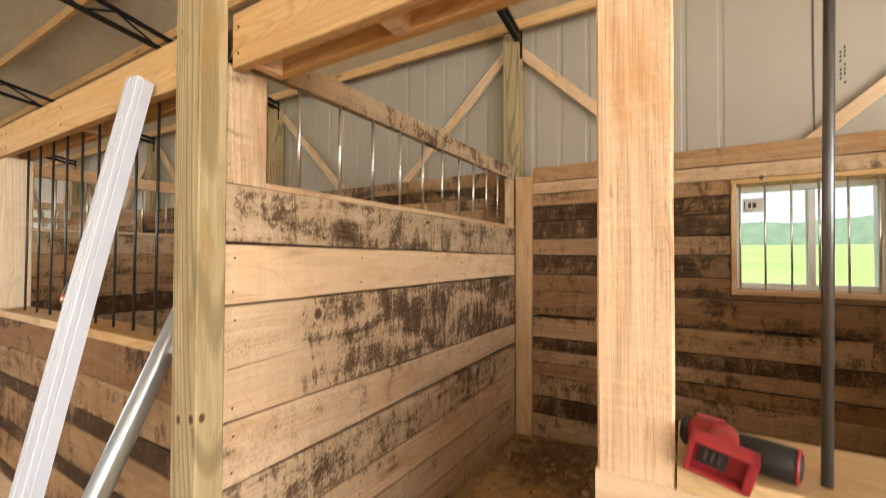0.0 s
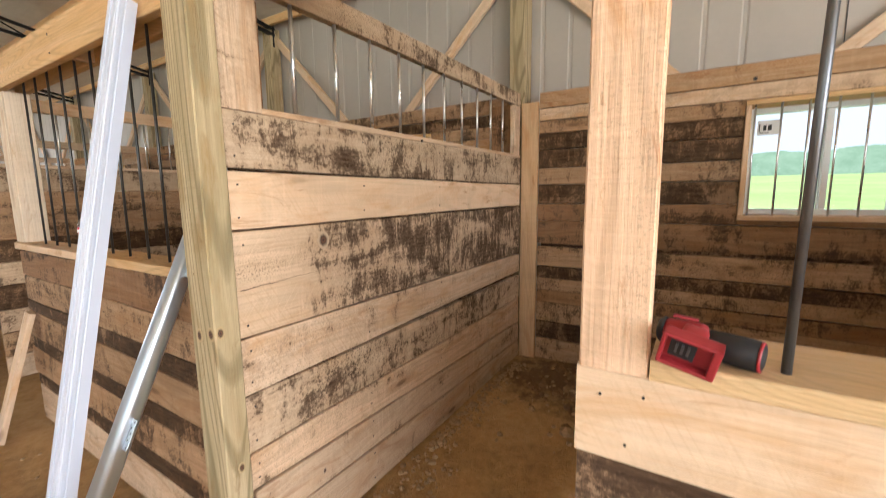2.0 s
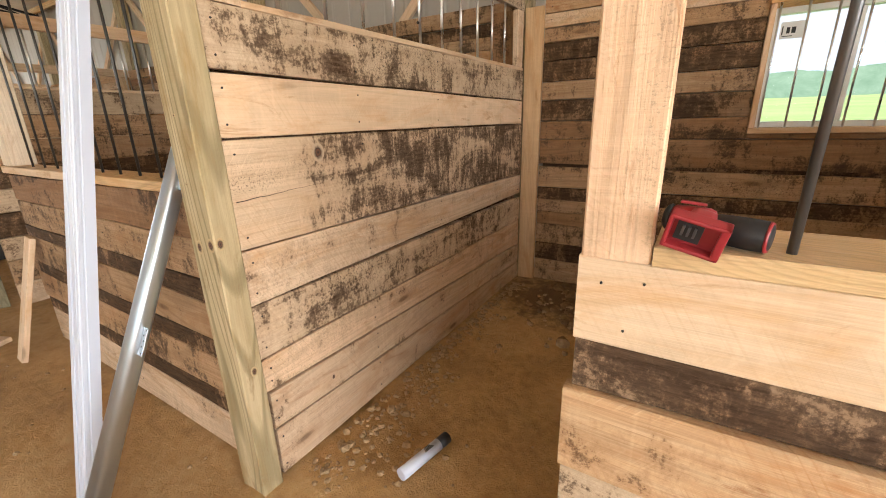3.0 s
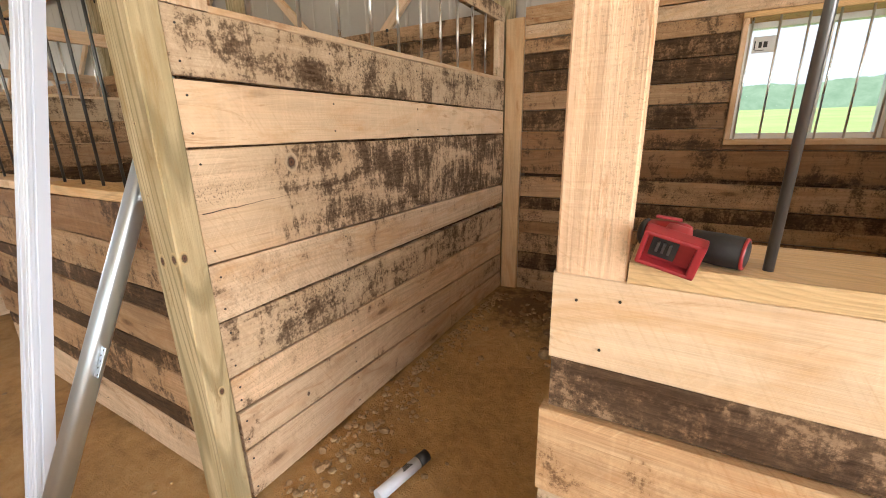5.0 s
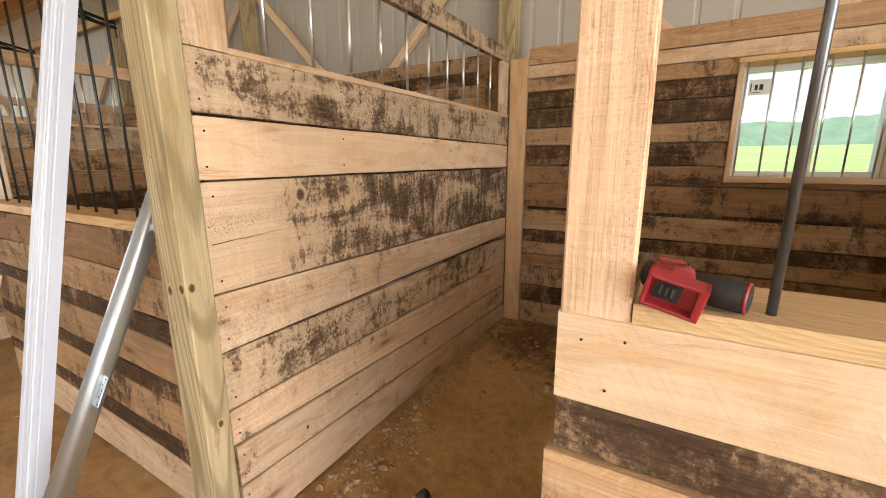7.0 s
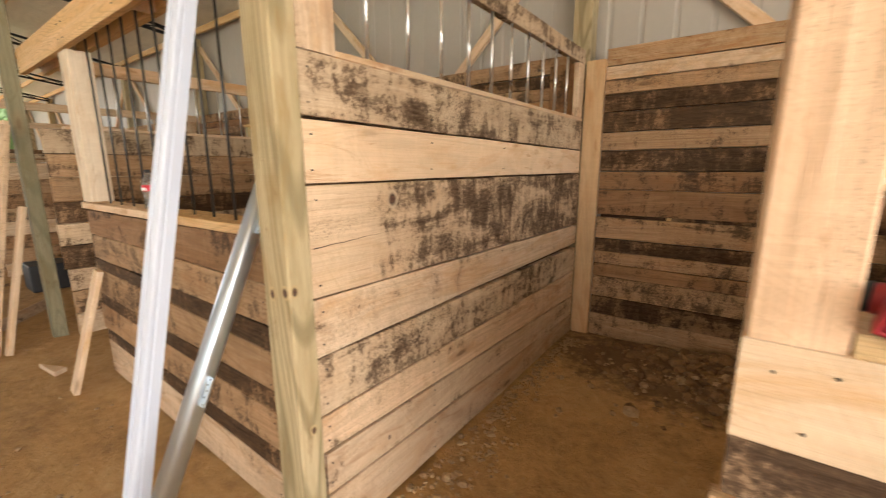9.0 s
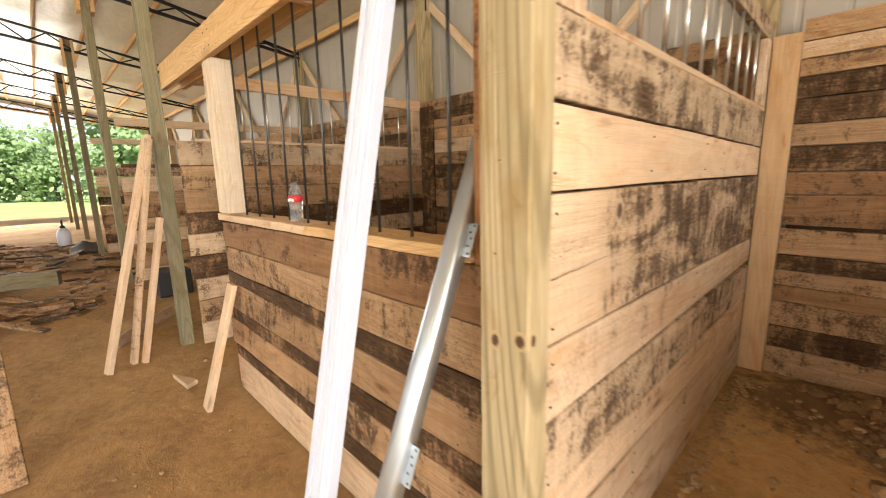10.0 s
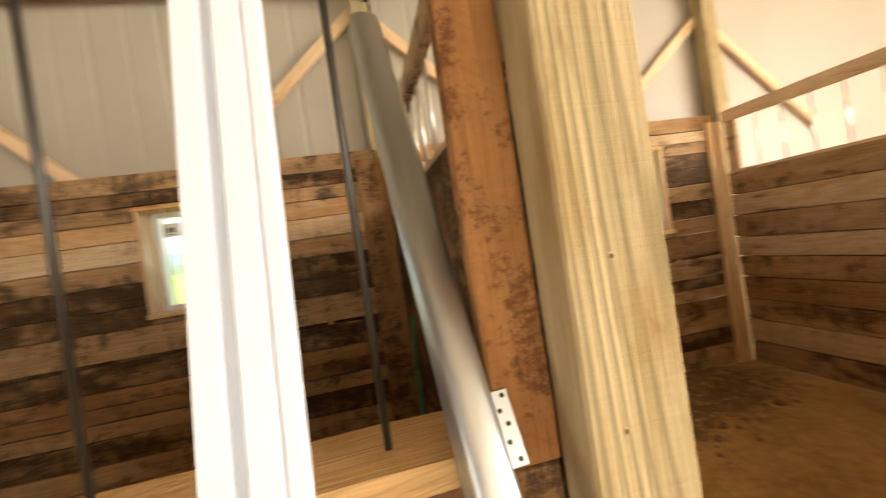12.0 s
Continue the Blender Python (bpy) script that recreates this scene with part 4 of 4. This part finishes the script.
track = thing("door_track", "long galvanised box door track leaning on the sill", "door track", (-1.412, 0.148, 0))
prof = []
for rad, ks in ((0.0275, range(25)), (0.0245, range(24, -1, -1))):
    for k in ks:
        a = radians(118 + 304 * k / 24)
        ca, sa = math.cos(a), math.sin(a)
        prof.append((rad * math.copysign(abs(ca) ** 0.55, ca), rad * 1.05 * math.copysign(abs(sa) ** 0.55, sa)))
tb, tt = Vector((-1.412, 0.148, 0.0)), Vector((-1.412 - 0.043 * 1.86, 0.148 + 0.477 * 1.86, 1.86))
tm = lean_pose(tb, tt, 12)
place(extrude("rail", prof, (tt - tb).length, GALV, track, "", True), tm)


def bracket_bm(at):
    """A bent plate: a flat leaf with a notched edge and a short lip against the rail."""
    bm = box_bm((0.024, 0.003, 0.088), (0.041, 0.004, at), 0.0012)
    box_bm((0.010, 0.004, 0.022), (0.0255, 0.0042, at + 0.034), 0.0012, bm)
    box_bm((0.010, 0.004, 0.022), (0.0255, 0.0042, at - 0.032), 0.0012, bm)
    return bm


for at in (0.775, 1.32):
    pl = part("bracket", bracket_bm(at), GALV, track, "punched flat bracket plate")
    place(pl, tm @ Matrix.Rotation(radians(-14), 4, "Z"))
    bm = bmesh.new()
    for dz, dx in ((-0.036, 0.004), (-0.016, -0.003), (0.004, 0.002), (0.020, -0.004), (0.037, 0.004)):
        rod_bm((0.041 + dx, 0.0026, at + dz), (0.041 + dx, 0.0020, at + dz), 0.0032, 8, bm)
    tagged(part("bolt_holes", bm, SCREW, pl), kind="stuff")

# ---- boards leaning and lying about ----


def loose_board(name, label, p0, p1, wide, thick, material, up, group=""):
    ob = beam(None, p0, p1, thick, wide, material, name, "", up)
    return tagged(ob, label, "board", group)


loose_board("leaning_board", "narrow pale board leaning on the aisle post", (-4.40, 0.149, 0.0), (-4.60, 0.615, 1.70), 0.085, 0.035, FRESH, (1, 0.2, 0), "leaning boards")
loose_board("leaning_board", "narrow pale board leaning on the aisle post", (-4.48, 0.309, 0.0), (-4.53, 0.612, 1.67), 0.065, 0.035, LIGHT, (1, 0.2, 0), "leaning boards")
loose_board("leaning_board", "short pale board leaning on the aisle post", (-4.44, 0.372, 0.0), (-4.52, 0.612, 1.08), 0.06, 0.035, FRESH, (1, 0.2, 0), "leaning boards")
loose_board("scrap_board", "short pale offcut board leaning on the stall front", (-3.37, 0.515, 0.0), (-3.31, 0.715, 0.745), 0.095, 0.03, FRESH, (1, 0, 0))
loose_board("scrap_board", "pale offcut board lying on the earth", (-4.93, 0.25, 0.045), (-5.62, 0.80, 0.05), 0.09, 0.03, LIGHT, (0.7, -0.7, 0.3))
loose_board("scrap_board", "grey weathered board leaning near the aisle", (-3.27, -0.30, 0.01), (-3.72, -0.33, 0.80), 0.11, 0.03, MID, (0, 1, 0))
loose_board("floor_timber", "grey weathered beam lying across the aisle", (-7.95, 0.02, 0.16), (-8.6, -2.3, 0.16), 0.18, 0.14, GREEN, (0, 0, 1))
bm = bmesh.new()
v = [bm.verts.new(p) for p in ((0, 0, 0), (0.26, 0.03, 0), (0.22, 0.10, 0), (0, 0, 0.03), (0.26, 0.03, 0.03), (0.22, 0.10, 0.03))]
for f in ((0, 1, 2), (3, 5, 4), (0, 3, 4, 1), (1, 4, 5, 2), (2, 5, 3, 0)):
    bm.faces.new([v[i] for i in f])
wedge = finish("wood_wedge", bm, FRESH)
wedge.location = (-3.98, 0.46, 0.003)
tagged(wedge, "pale triangular wood offcut on the earth", "wood offcut")

# scrap wood strewn over the aisle farther off
rng2 = random.Random(21)
for mat, n, nm in ((MID, 130, "weathered"), (SMOKED, 110, "dark"), (BROWN, 90, "brown")):
    bm = bmesh.new()
    for i in range(n):
        x = rng2.uniform(-13.5, -6.0)
        y = rng2.uniform(-2.6, 0.75)
        if x > -7 and y > 0.2:
            y -= 0.6
        length, w, th = rng2.uniform(0.1, 0.6), rng2.uniform(0.03, 0.12), rng2.uniform(0.012, 0.04)
        r = bmesh.ops.create_cube(bm, size=1.0)
        m = pose(x, y, th / 2 + rng2.choice((0, 0, 0.03, 0.06)), rng2.uniform(-6, 6), rng2.uniform(-8, 8), rng2.gauss(70, 40)) @ Matrix.Diagonal((length, w, th, 1))
        bmesh.ops.transform(bm, matrix=m, verts=r["verts"])
    tagged(finish("scrap_wood", bm, mat), nm + " scrap wood strewn over the aisle floor", "scrap wood", kind="stuff")

# ---- earth: stones and clods ----


def rock_bm(bm, at, size, r, flat=0.65):
    res = bmesh.ops.create_icosphere(bm, subdivisions=1, radius=1.0)
    k = r.uniform(0, 99)
    turn = Euler((r.uniform(0, 6), r.uniform(0, 6), r.uniform(0, 6))).to_matrix()
    for vt in res["verts"]:
        p = turn @ Vector(vt.co)
        p *= 1 + 0.45 * noise.noise(p * 1.3 + Vector((k, k, 0)))
        p.z *= flat
        vt.co = Vector(at) + p * size
    return bm


rng3 = random.Random(5)
bm = bmesh.new()
for i in range(520):
    y = rng3.uniform(0.8, 3.1)
    x = -1.19 + abs(rng3.gauss(0, 0.17 if y < 1.7 else 0.07))
    s_ = abs(rng3.gauss(0.006, 0.007)) + 0.003
    rock_bm(bm, (x, y, floor_z(x, y) + s_ * 0.3), s_, rng3)
for i in range(330):
    x, y = rng3.gauss(0.1, 0.5), rng3.gauss(2.8, 0.24)
    if not (-1.0 < x < 1.5 and y < 3.25):
        continue
    s_ = abs(rng3.gauss(0.006, 0.009)) + 0.004
    rock_bm(bm, (x, y, floor_z(x, y) + s_ * 0.3), s_, rng3)
for i in range(520):
    x, y = rng3.uniform(-5.8, 1.5), rng3.uniform(-0.6, 3.2)
    s_ = abs(rng3.gauss(0.004, 0.004)) + 0.002
    rock_bm(bm, (x, y, floor_z(x, y) + s_ * 0.3), s_, rng3)
clods = bmesh.new()
for i in range(1400):
    x, y = rng3.gauss(0.05, 0.5), rng3.gauss(2.95, 0.24)
    if not (-0.95 < x < 1.5 and y < 3.24):
        continue
    s_ = abs(rng3.gauss(0.0, 0.016)) + 0.005
    rock_bm(clods, (x, y, floor_z(x, y) + s_ * 0.15), s_, rng3, 0.75)
tagged(finish("earth_clods", clods, CLAY), "broken brown clay clods at the back of the stall", "earth", kind="stuff")
tagged(finish("gravel", bm, STONE), "loose tan stones and clods on the earth floor", "gravel", kind="stuff")
for x, y, s_ in ((-0.54, 2.29, 0.045), (-0.50, 2.20, 0.022), (-0.875, 2.08, 0.022), (-1.115, 0.99, 0.028), (-0.62, 2.74, 0.03), (-0.35, 2.72, 0.035), (-1.02, 1.06, 0.014)):
    ob = finish("stone", rock_bm(bmesh.new(), (0, 0, 0), s_, rng3), STONE)
    ob.location = (x, y, floor_z(x, y) + s_ * 0.35)
    tagged(ob, "rough tan field stone on the earth", "stone", "field stones")

# ---- sealant cartridge on the floor ----
tube = thing("sealant_tube", "white plastic sealant tube with a black cap on the earth", "tube", (-0.785, 1.05, 0.03))
tm2 = look((-0.757, 1.185, 0.032), (-0.80, 0.98, 0.030))
b1 = part("tube_body", rod_bm((0, 0, 0), (0, 0, -0.21), 0.025, 20), WHITE_STEEL, tube, "", True)
b2 = part("cap", rod_bm((0, 0, 0.055), (0, 0, 0.001), 0.0255, 20), BLACK, tube, "black plastic cap", True)
bm = bmesh.new()
for k in range(4):
    box_bm((0.004, 0.0015, 0.05 - 0.008 * k), (-0.008 + 0.006 * k, 0.0246, -0.06), 0, bm)
b3 = part("label_bars", bm, INK, tube)
for o in (b1, b2, b3):
    place(o, tm2)
    for p in o.data.polygons:
        p.use_smooth = len(p.vertices) == 4

# ---- cordless tool on the ledge ----
LEDGE = 1.134
tool = thing("cordless_drill", "red and black cordless drill without battery on the ledge", "power tool", (0.06, 0.80, LEDGE))


def ring_frame(w, h, d, t, bev):
    """A hollow rectangular socket, open to -y."""
    bm = bmesh.new()
    box_bm((w, d * 0.35, h), (0, d * 0.33, 0), bev, bm)
    box_bm((t, d, h), (-w / 2 + t / 2, 0, 0), bev, bm)
    box_bm((t * 1.7, d, h), (w / 2 - t * 0.85, 0, 0), bev, bm)
    box_bm((w, d, t), (0, 0, h / 2 - t / 2), bev, bm)
    box_bm((w, d, t), (0, 0, -h / 2 + t / 2), bev, bm)
    return bm


fm = Matrix.Translation((0.045, 0.738, LEDGE + 0.040)) @ Euler((radians(14), radians(13), radians(-4))).to_matrix().to_4x4()
foot = part("battery_socket", ring_frame(0.108, 0.076, 0.036, 0.009, 0.004), RED, tool, "red battery socket, empty")
place(foot, fm)
bm = bmesh.new()
for k in range(3):
    box_bm((0.005, 0.012, 0.022), (-0.024 + 0.011 * k, -0.002, 0.004), 0.001, bm)
term = part("terminals", bm, PIPE_STEEL, foot, "metal battery terminals")
bm = box_bm((0.048, 0.010, 0.044), (-0.013, 0.003, 0.002), 0.002)
part("terminal_block", bm, BLACK, foot, "black terminal block")
bm = bmesh.new()
box_bm((0.05, 0.06, 0.046), (0.0, 0.045, 0.004), 0.012, bm)
grip = part("grip", bm, RED, tool, "", True)
place(grip, fm)


def barrel(name, p0, p1, rings, material, label=""):
    """A turned body: rings of (share of the way, radius)."""
    p0, p1 = Vector(p0), Vector(p1)
    bm = bmesh.new()
    n = 22
    loops = [[bm.verts.new((r * math.cos(2 * math.pi * i / n), r * math.sin(2 * math.pi * i / n), (p1 - p0).length * f)) for i in range(n)] for f, r in rings]
    for a, b in zip(loops, loops[1:]):
        for i in range(n):
            bm.faces.new((a[i], a[(i + 1) % n], b[(i + 1) % n], b[i]))
    bm.faces.new(loops[0])
    bm.faces.new(loops[-1][::-1])
    ob = part(name, bm, material, tool, label, True)
    m = (p1 - p0).to_track_quat("Z", "Y").to_matrix().to_4x4()
    m.translation = p0
    return place(ob, m)


barrel("gear_case", (-0.004, 0.842, LEDGE + 0.050), (0.075, 0.826, LEDGE + 0.044), [(0, 0.026), (0.06, 0.030), (0.5, 0.033), (0.85, 0.034), (1, 0.030)], RED)
barrel("nose", (-0.018, 0.845, LEDGE + 0.051), (-0.0035, 0.842, LEDGE + 0.050), [(0, 0.020), (0.3, 0.027), (0.7, 0.031), (1, 0.029)], BLACK, "black rubber nose")
barrel("motor_case", (0.0755, 0.826, LEDGE + 0.0385), (0.175, 0.796, LEDGE + 0.034), [(0, 0.026), (0.08, 0.031), (0.6, 0.033), (0.9, 0.032), (0.97, 0.029), (1, 0.022)], BLACK, "black rubber motor case")
barrel("end_ring", (0.168, 0.798, LEDGE + 0.0342), (0.173, 0.7965, LEDGE + 0.034), [(0, 0.0325), (1, 0.0305)], RED, "red end ring")
bm = box_bm((0.05, 0.012, 0.006), (0.0, 0, 0), 0.002)
lever = part("mode_lever", bm, RED, tool)
place(lever, Matrix.Translation((0.035, 0.832, LEDGE + 0.087)) @ Matrix.Rotation(radians(6), 4, "Y"))

tool.scale = (0.78, 0.78, 0.78)
tool.location = (0.047, 0.788, LEDGE)

# ---- drink bottle on the sill ----
bottle = thing("drink_bottle", "clear plastic drink bottle with a red label, nearly empty", "bottle", (-2.525, 0.785, 1.162))
H = 0.19
prof = [(0.0, 0.022), (0.01, 0.027), (0.10, 0.0275), (0.28, 0.024), (0.36, 0.0265), (0.40, 0.0285), (0.62, 0.0285), (0.68, 0.027), (0.78, 0.021), (0.87, 0.012), (0.90, 0.0105), (0.94, 0.0105)]


def turned(name, rings, material, parent, label="", n=20):
    bm = bmesh.new()
    loops = [[bm.verts.new((r * math.cos(2 * math.pi * i / n), r * math.sin(2 * math.pi * i / n), z)) for i in range(n)] for z, r in rings]
    for a, b in zip(loops, loops[1:]):
        for i in range(n):
            bm.faces.new((a[i], a[(i + 1) % n], b[(i + 1) % n], b[i]))
    bm.faces.new(loops[0])
    bm.faces.new(loops[-1][::-1])
    return part(name, bm, material, parent, label, True)


turned("bottle_body", [(H * z, r * 1.05) for z, r in prof], PLASTIC_CLEAR, bottle)
turned("label_band", [(H * 0.46, 0.0305), (H * 0.461, 0.0308), (H * 0.61, 0.0308), (H * 0.611, 0.0305)], RED_LABEL, bottle, "red label band with pale shapes")
turned("cap", [(H * 0.93, 0.0125), (H * 0.931, 0.013), (H * 0.995, 0.013), (H, 0.012)], BLACK, bottle, "dark screw cap")
bm = bmesh.new()
for a, w, z in ((-1.25, 0.012, 0.52), (-1.75, 0.016, 0.50), (-0.85, 0.008, 0.51)):
    r = bmesh.ops.create_cube(bm, size=1.0)
    bmesh.ops.transform(bm, matrix=Matrix.Rotation(a, 4, "Z") @ Matrix.Translation((0.0312, 0, H * z)) @ Matrix.Diagonal((0.0012, w, 0.013, 1)), verts=r["verts"])
part("label_shapes", bm, PAPER, bottle)

# ---- far things in the aisle ----
spr = thing("garden_sprayer", "white plastic pump sprayer with a black handle", "sprayer", (-13.0, 0.25, 0.0))
turned("tank", [(0.0, 0.10), (0.02, 0.12), (0.28, 0.12), (0.36, 0.09), (0.40, 0.05)], WHITE_STEEL, spr)
turned("pump", [(0.405, 0.045), (0.45, 0.045), (0.46, 0.02), (0.55, 0.02)], BLACK, spr)
part("handle", box_bm((0.16, 0.03, 0.03), (0, 0, 0.565), 0.008), BLACK, spr)
bm = bmesh.new()
r4 = random.Random(3)
gx = [[bm.verts.new((i * 0.11, j * 0.11, max(0.0, (0.20 - 0.028 * abs(i - 4) - 0.05 * abs(j - 2)) * r4.uniform(0.6, 1.3)))) for i in range(9)] for j in range(6)]
for a, b in zip(gx, gx[1:]):
    for i in range(8):
        bm.faces.new((a[i], a[i + 1], b[i + 1], b[i]))
tarp = finish("tarp", bm, BLACK, None, "", True)
tarp.location = (-12.0, 0.25, 0.01)
tagged(tarp, "crumpled black tarp on the aisle floor", "tarp")
crate = thing("crate", "dark plastic crate on the ground behind the post", "crate", (-6.6, 1.0, 0.0))
part("crate_body", box_bm((0.4, 0.35, 0.3), (0, 0, 0.15), 0.015), BLACK, crate)
bm = bmesh.new()
for a, b in (((-1.36, 2.55, 0.02), (-1.355, 2.53, 0.75)), ((-1.355, 2.53, 0.75), (-1.33, 2.56, 1.05))):
    rod_bm(a, b, 0.012, 8, bm)
tagged(finish("hose", bm, GREEN_HOSE, None, "", True), "green rubber hose hanging inside the stall", "hose")

# ---- marks on the siding ----
bm = bmesh.new()
for k in range(9):
    for c in range(2):
        if (k * 3 + c) % 4:
            box_bm((0.008, 0.001, 0.018), (c * 0.02, 0, k * 0.028), 0, bm)
mk = part("printed_marks", bm, INK, wall_back, "small dark printed marks")
mk.location = (0.86, SKIN - 0.003, 2.58)
sl = part("seam_strip", box_bm((0.006, 0.003, 1.0), (0, 0, 0)), BAR_STEEL, wall_back, "thin dark wire down the siding")
sl.location = (0.73, SKIN - 0.004, 2.75)

# ---- outdoors ----


def tree(r, height):
    """Trunk with limbs and a crown of many small leaf clumps."""
    t = thing("tree", "broad leafy green tree beyond the meadow", "tree", (0, 0, 0), "meadow trees")
    bm = bmesh.new()
    bmesh.ops.create_cone(bm, cap_ends=True, segments=8, radius1=height * 0.03, radius2=height * 0.012, depth=height * 0.6, matrix=Matrix.Translation((0, 0, height * 0.3)))
    limbs = []
    for k in range(9):
        a, z = r.uniform(0, 6.28), height * r.uniform(0.25, 0.55)
        e = Vector((math.cos(a), math.sin(a), 0.7)) * height * r.uniform(0.18, 0.32) + Vector((0, 0, z))
        rod_bm((0, 0, z), e, height * 0.008, 5, bm)
        limbs.append(e)
    part("trunk", bm, BARK, t)
    bm = bmesh.new()
    hubs = limbs + [Vector((r.gauss(0, 0.13), r.gauss(0, 0.13), r.uniform(0.1, 0.92))) * height for _ in range(24)]
    for h in hubs:
        for k in range(75):
            p = h + Vector((r.gauss(0, 0.075), r.gauss(0, 0.075), r.gauss(0, 0.06))) * height
            q = Euler((r.gauss(0.1, 0.5), r.gauss(0.75, 0.5), r.uniform(0, 6)), "ZYX").to_matrix()
            s_ = height * r.uniform(0.012, 0.03)
            vs = [bm.verts.new(p + q @ (Vector(c) * s_)) for c in ((-1, -0.6, 0), (0, -0.9, 0.3), (1, -0.4, 0), (0.8, 0.7, 0.2), (-0.4, 0.9, -0.2))]
            bm.faces.new(vs)
    part("crown", bm, LEAF, t)
    return t


rt = random.Random(11)
kinds = [tree(random.Random(40 + i), 7.0) for i in range(3)]
spots = []
for i in range(26):
    spots.append((-50 + rt.uniform(-12, 6), -24 + 2.3 * i + rt.uniform(-1, 1), rt.uniform(0.8, 1.25)))
for k, (x, y, sc) in enumerate(spots):
    z = -0.5 + 0.031 * max(0.0, y - 12)
    m = pose(x, y, z, 0, 0, rt.uniform(-45, 45))
    if k < 3:
        kinds[k].matrix_basis = m
        kinds[k].scale = (sc, sc, sc)
    else:
        c = copy_thing(kinds[k % 3], m)
        c.scale = (sc, sc, sc)


def woods(name, y, base, rise, seed, colours):
    """A far wood along the meadow: a long low bank of rounded crowns. Its haze and brightness are put into a glowing
    colour.
    """
    m = bpy.data.materials.new(name)
    m.use_nodes = True
    t = m.node_tree
    t.nodes.remove(t.nodes["Principled BSDF"])
    # emission in pale greens: haze and daylight are put into the colour
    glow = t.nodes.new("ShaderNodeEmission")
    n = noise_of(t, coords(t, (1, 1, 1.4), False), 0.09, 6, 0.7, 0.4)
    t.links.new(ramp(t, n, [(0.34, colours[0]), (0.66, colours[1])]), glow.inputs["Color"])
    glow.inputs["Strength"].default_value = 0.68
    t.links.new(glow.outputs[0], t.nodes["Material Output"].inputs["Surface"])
    bm = bmesh.new()
    rows = []
    for i in range(900):
        x = -300 + i * 0.8
        top = rise(x) + 2.6 * noise.noise((x * 0.045, seed, 0)) + 1.5 * abs(noise.noise((x * 0.16, seed, 3))) + 0.7 * noise.noise((x * 0.7, seed, 7))
        rows.append([bm.verts.new((x, y, base - 6)), bm.verts.new((x, y + 3, base + max(1.0, top))), bm.verts.new((x, y + 9, base - 6))])
    for p, q in zip(rows, rows[1:]):
        bm.faces.new((p[0], q[0], q[1], p[1]))
        bm.faces.new((p[1], q[1], q[2], p[2]))
    return tagged(finish(name, bm, m), "glowing backdrop of far woods, haze put into its pale green", "woods", kind="structure")


# the farther bank is bluer: distance haze put into its colours
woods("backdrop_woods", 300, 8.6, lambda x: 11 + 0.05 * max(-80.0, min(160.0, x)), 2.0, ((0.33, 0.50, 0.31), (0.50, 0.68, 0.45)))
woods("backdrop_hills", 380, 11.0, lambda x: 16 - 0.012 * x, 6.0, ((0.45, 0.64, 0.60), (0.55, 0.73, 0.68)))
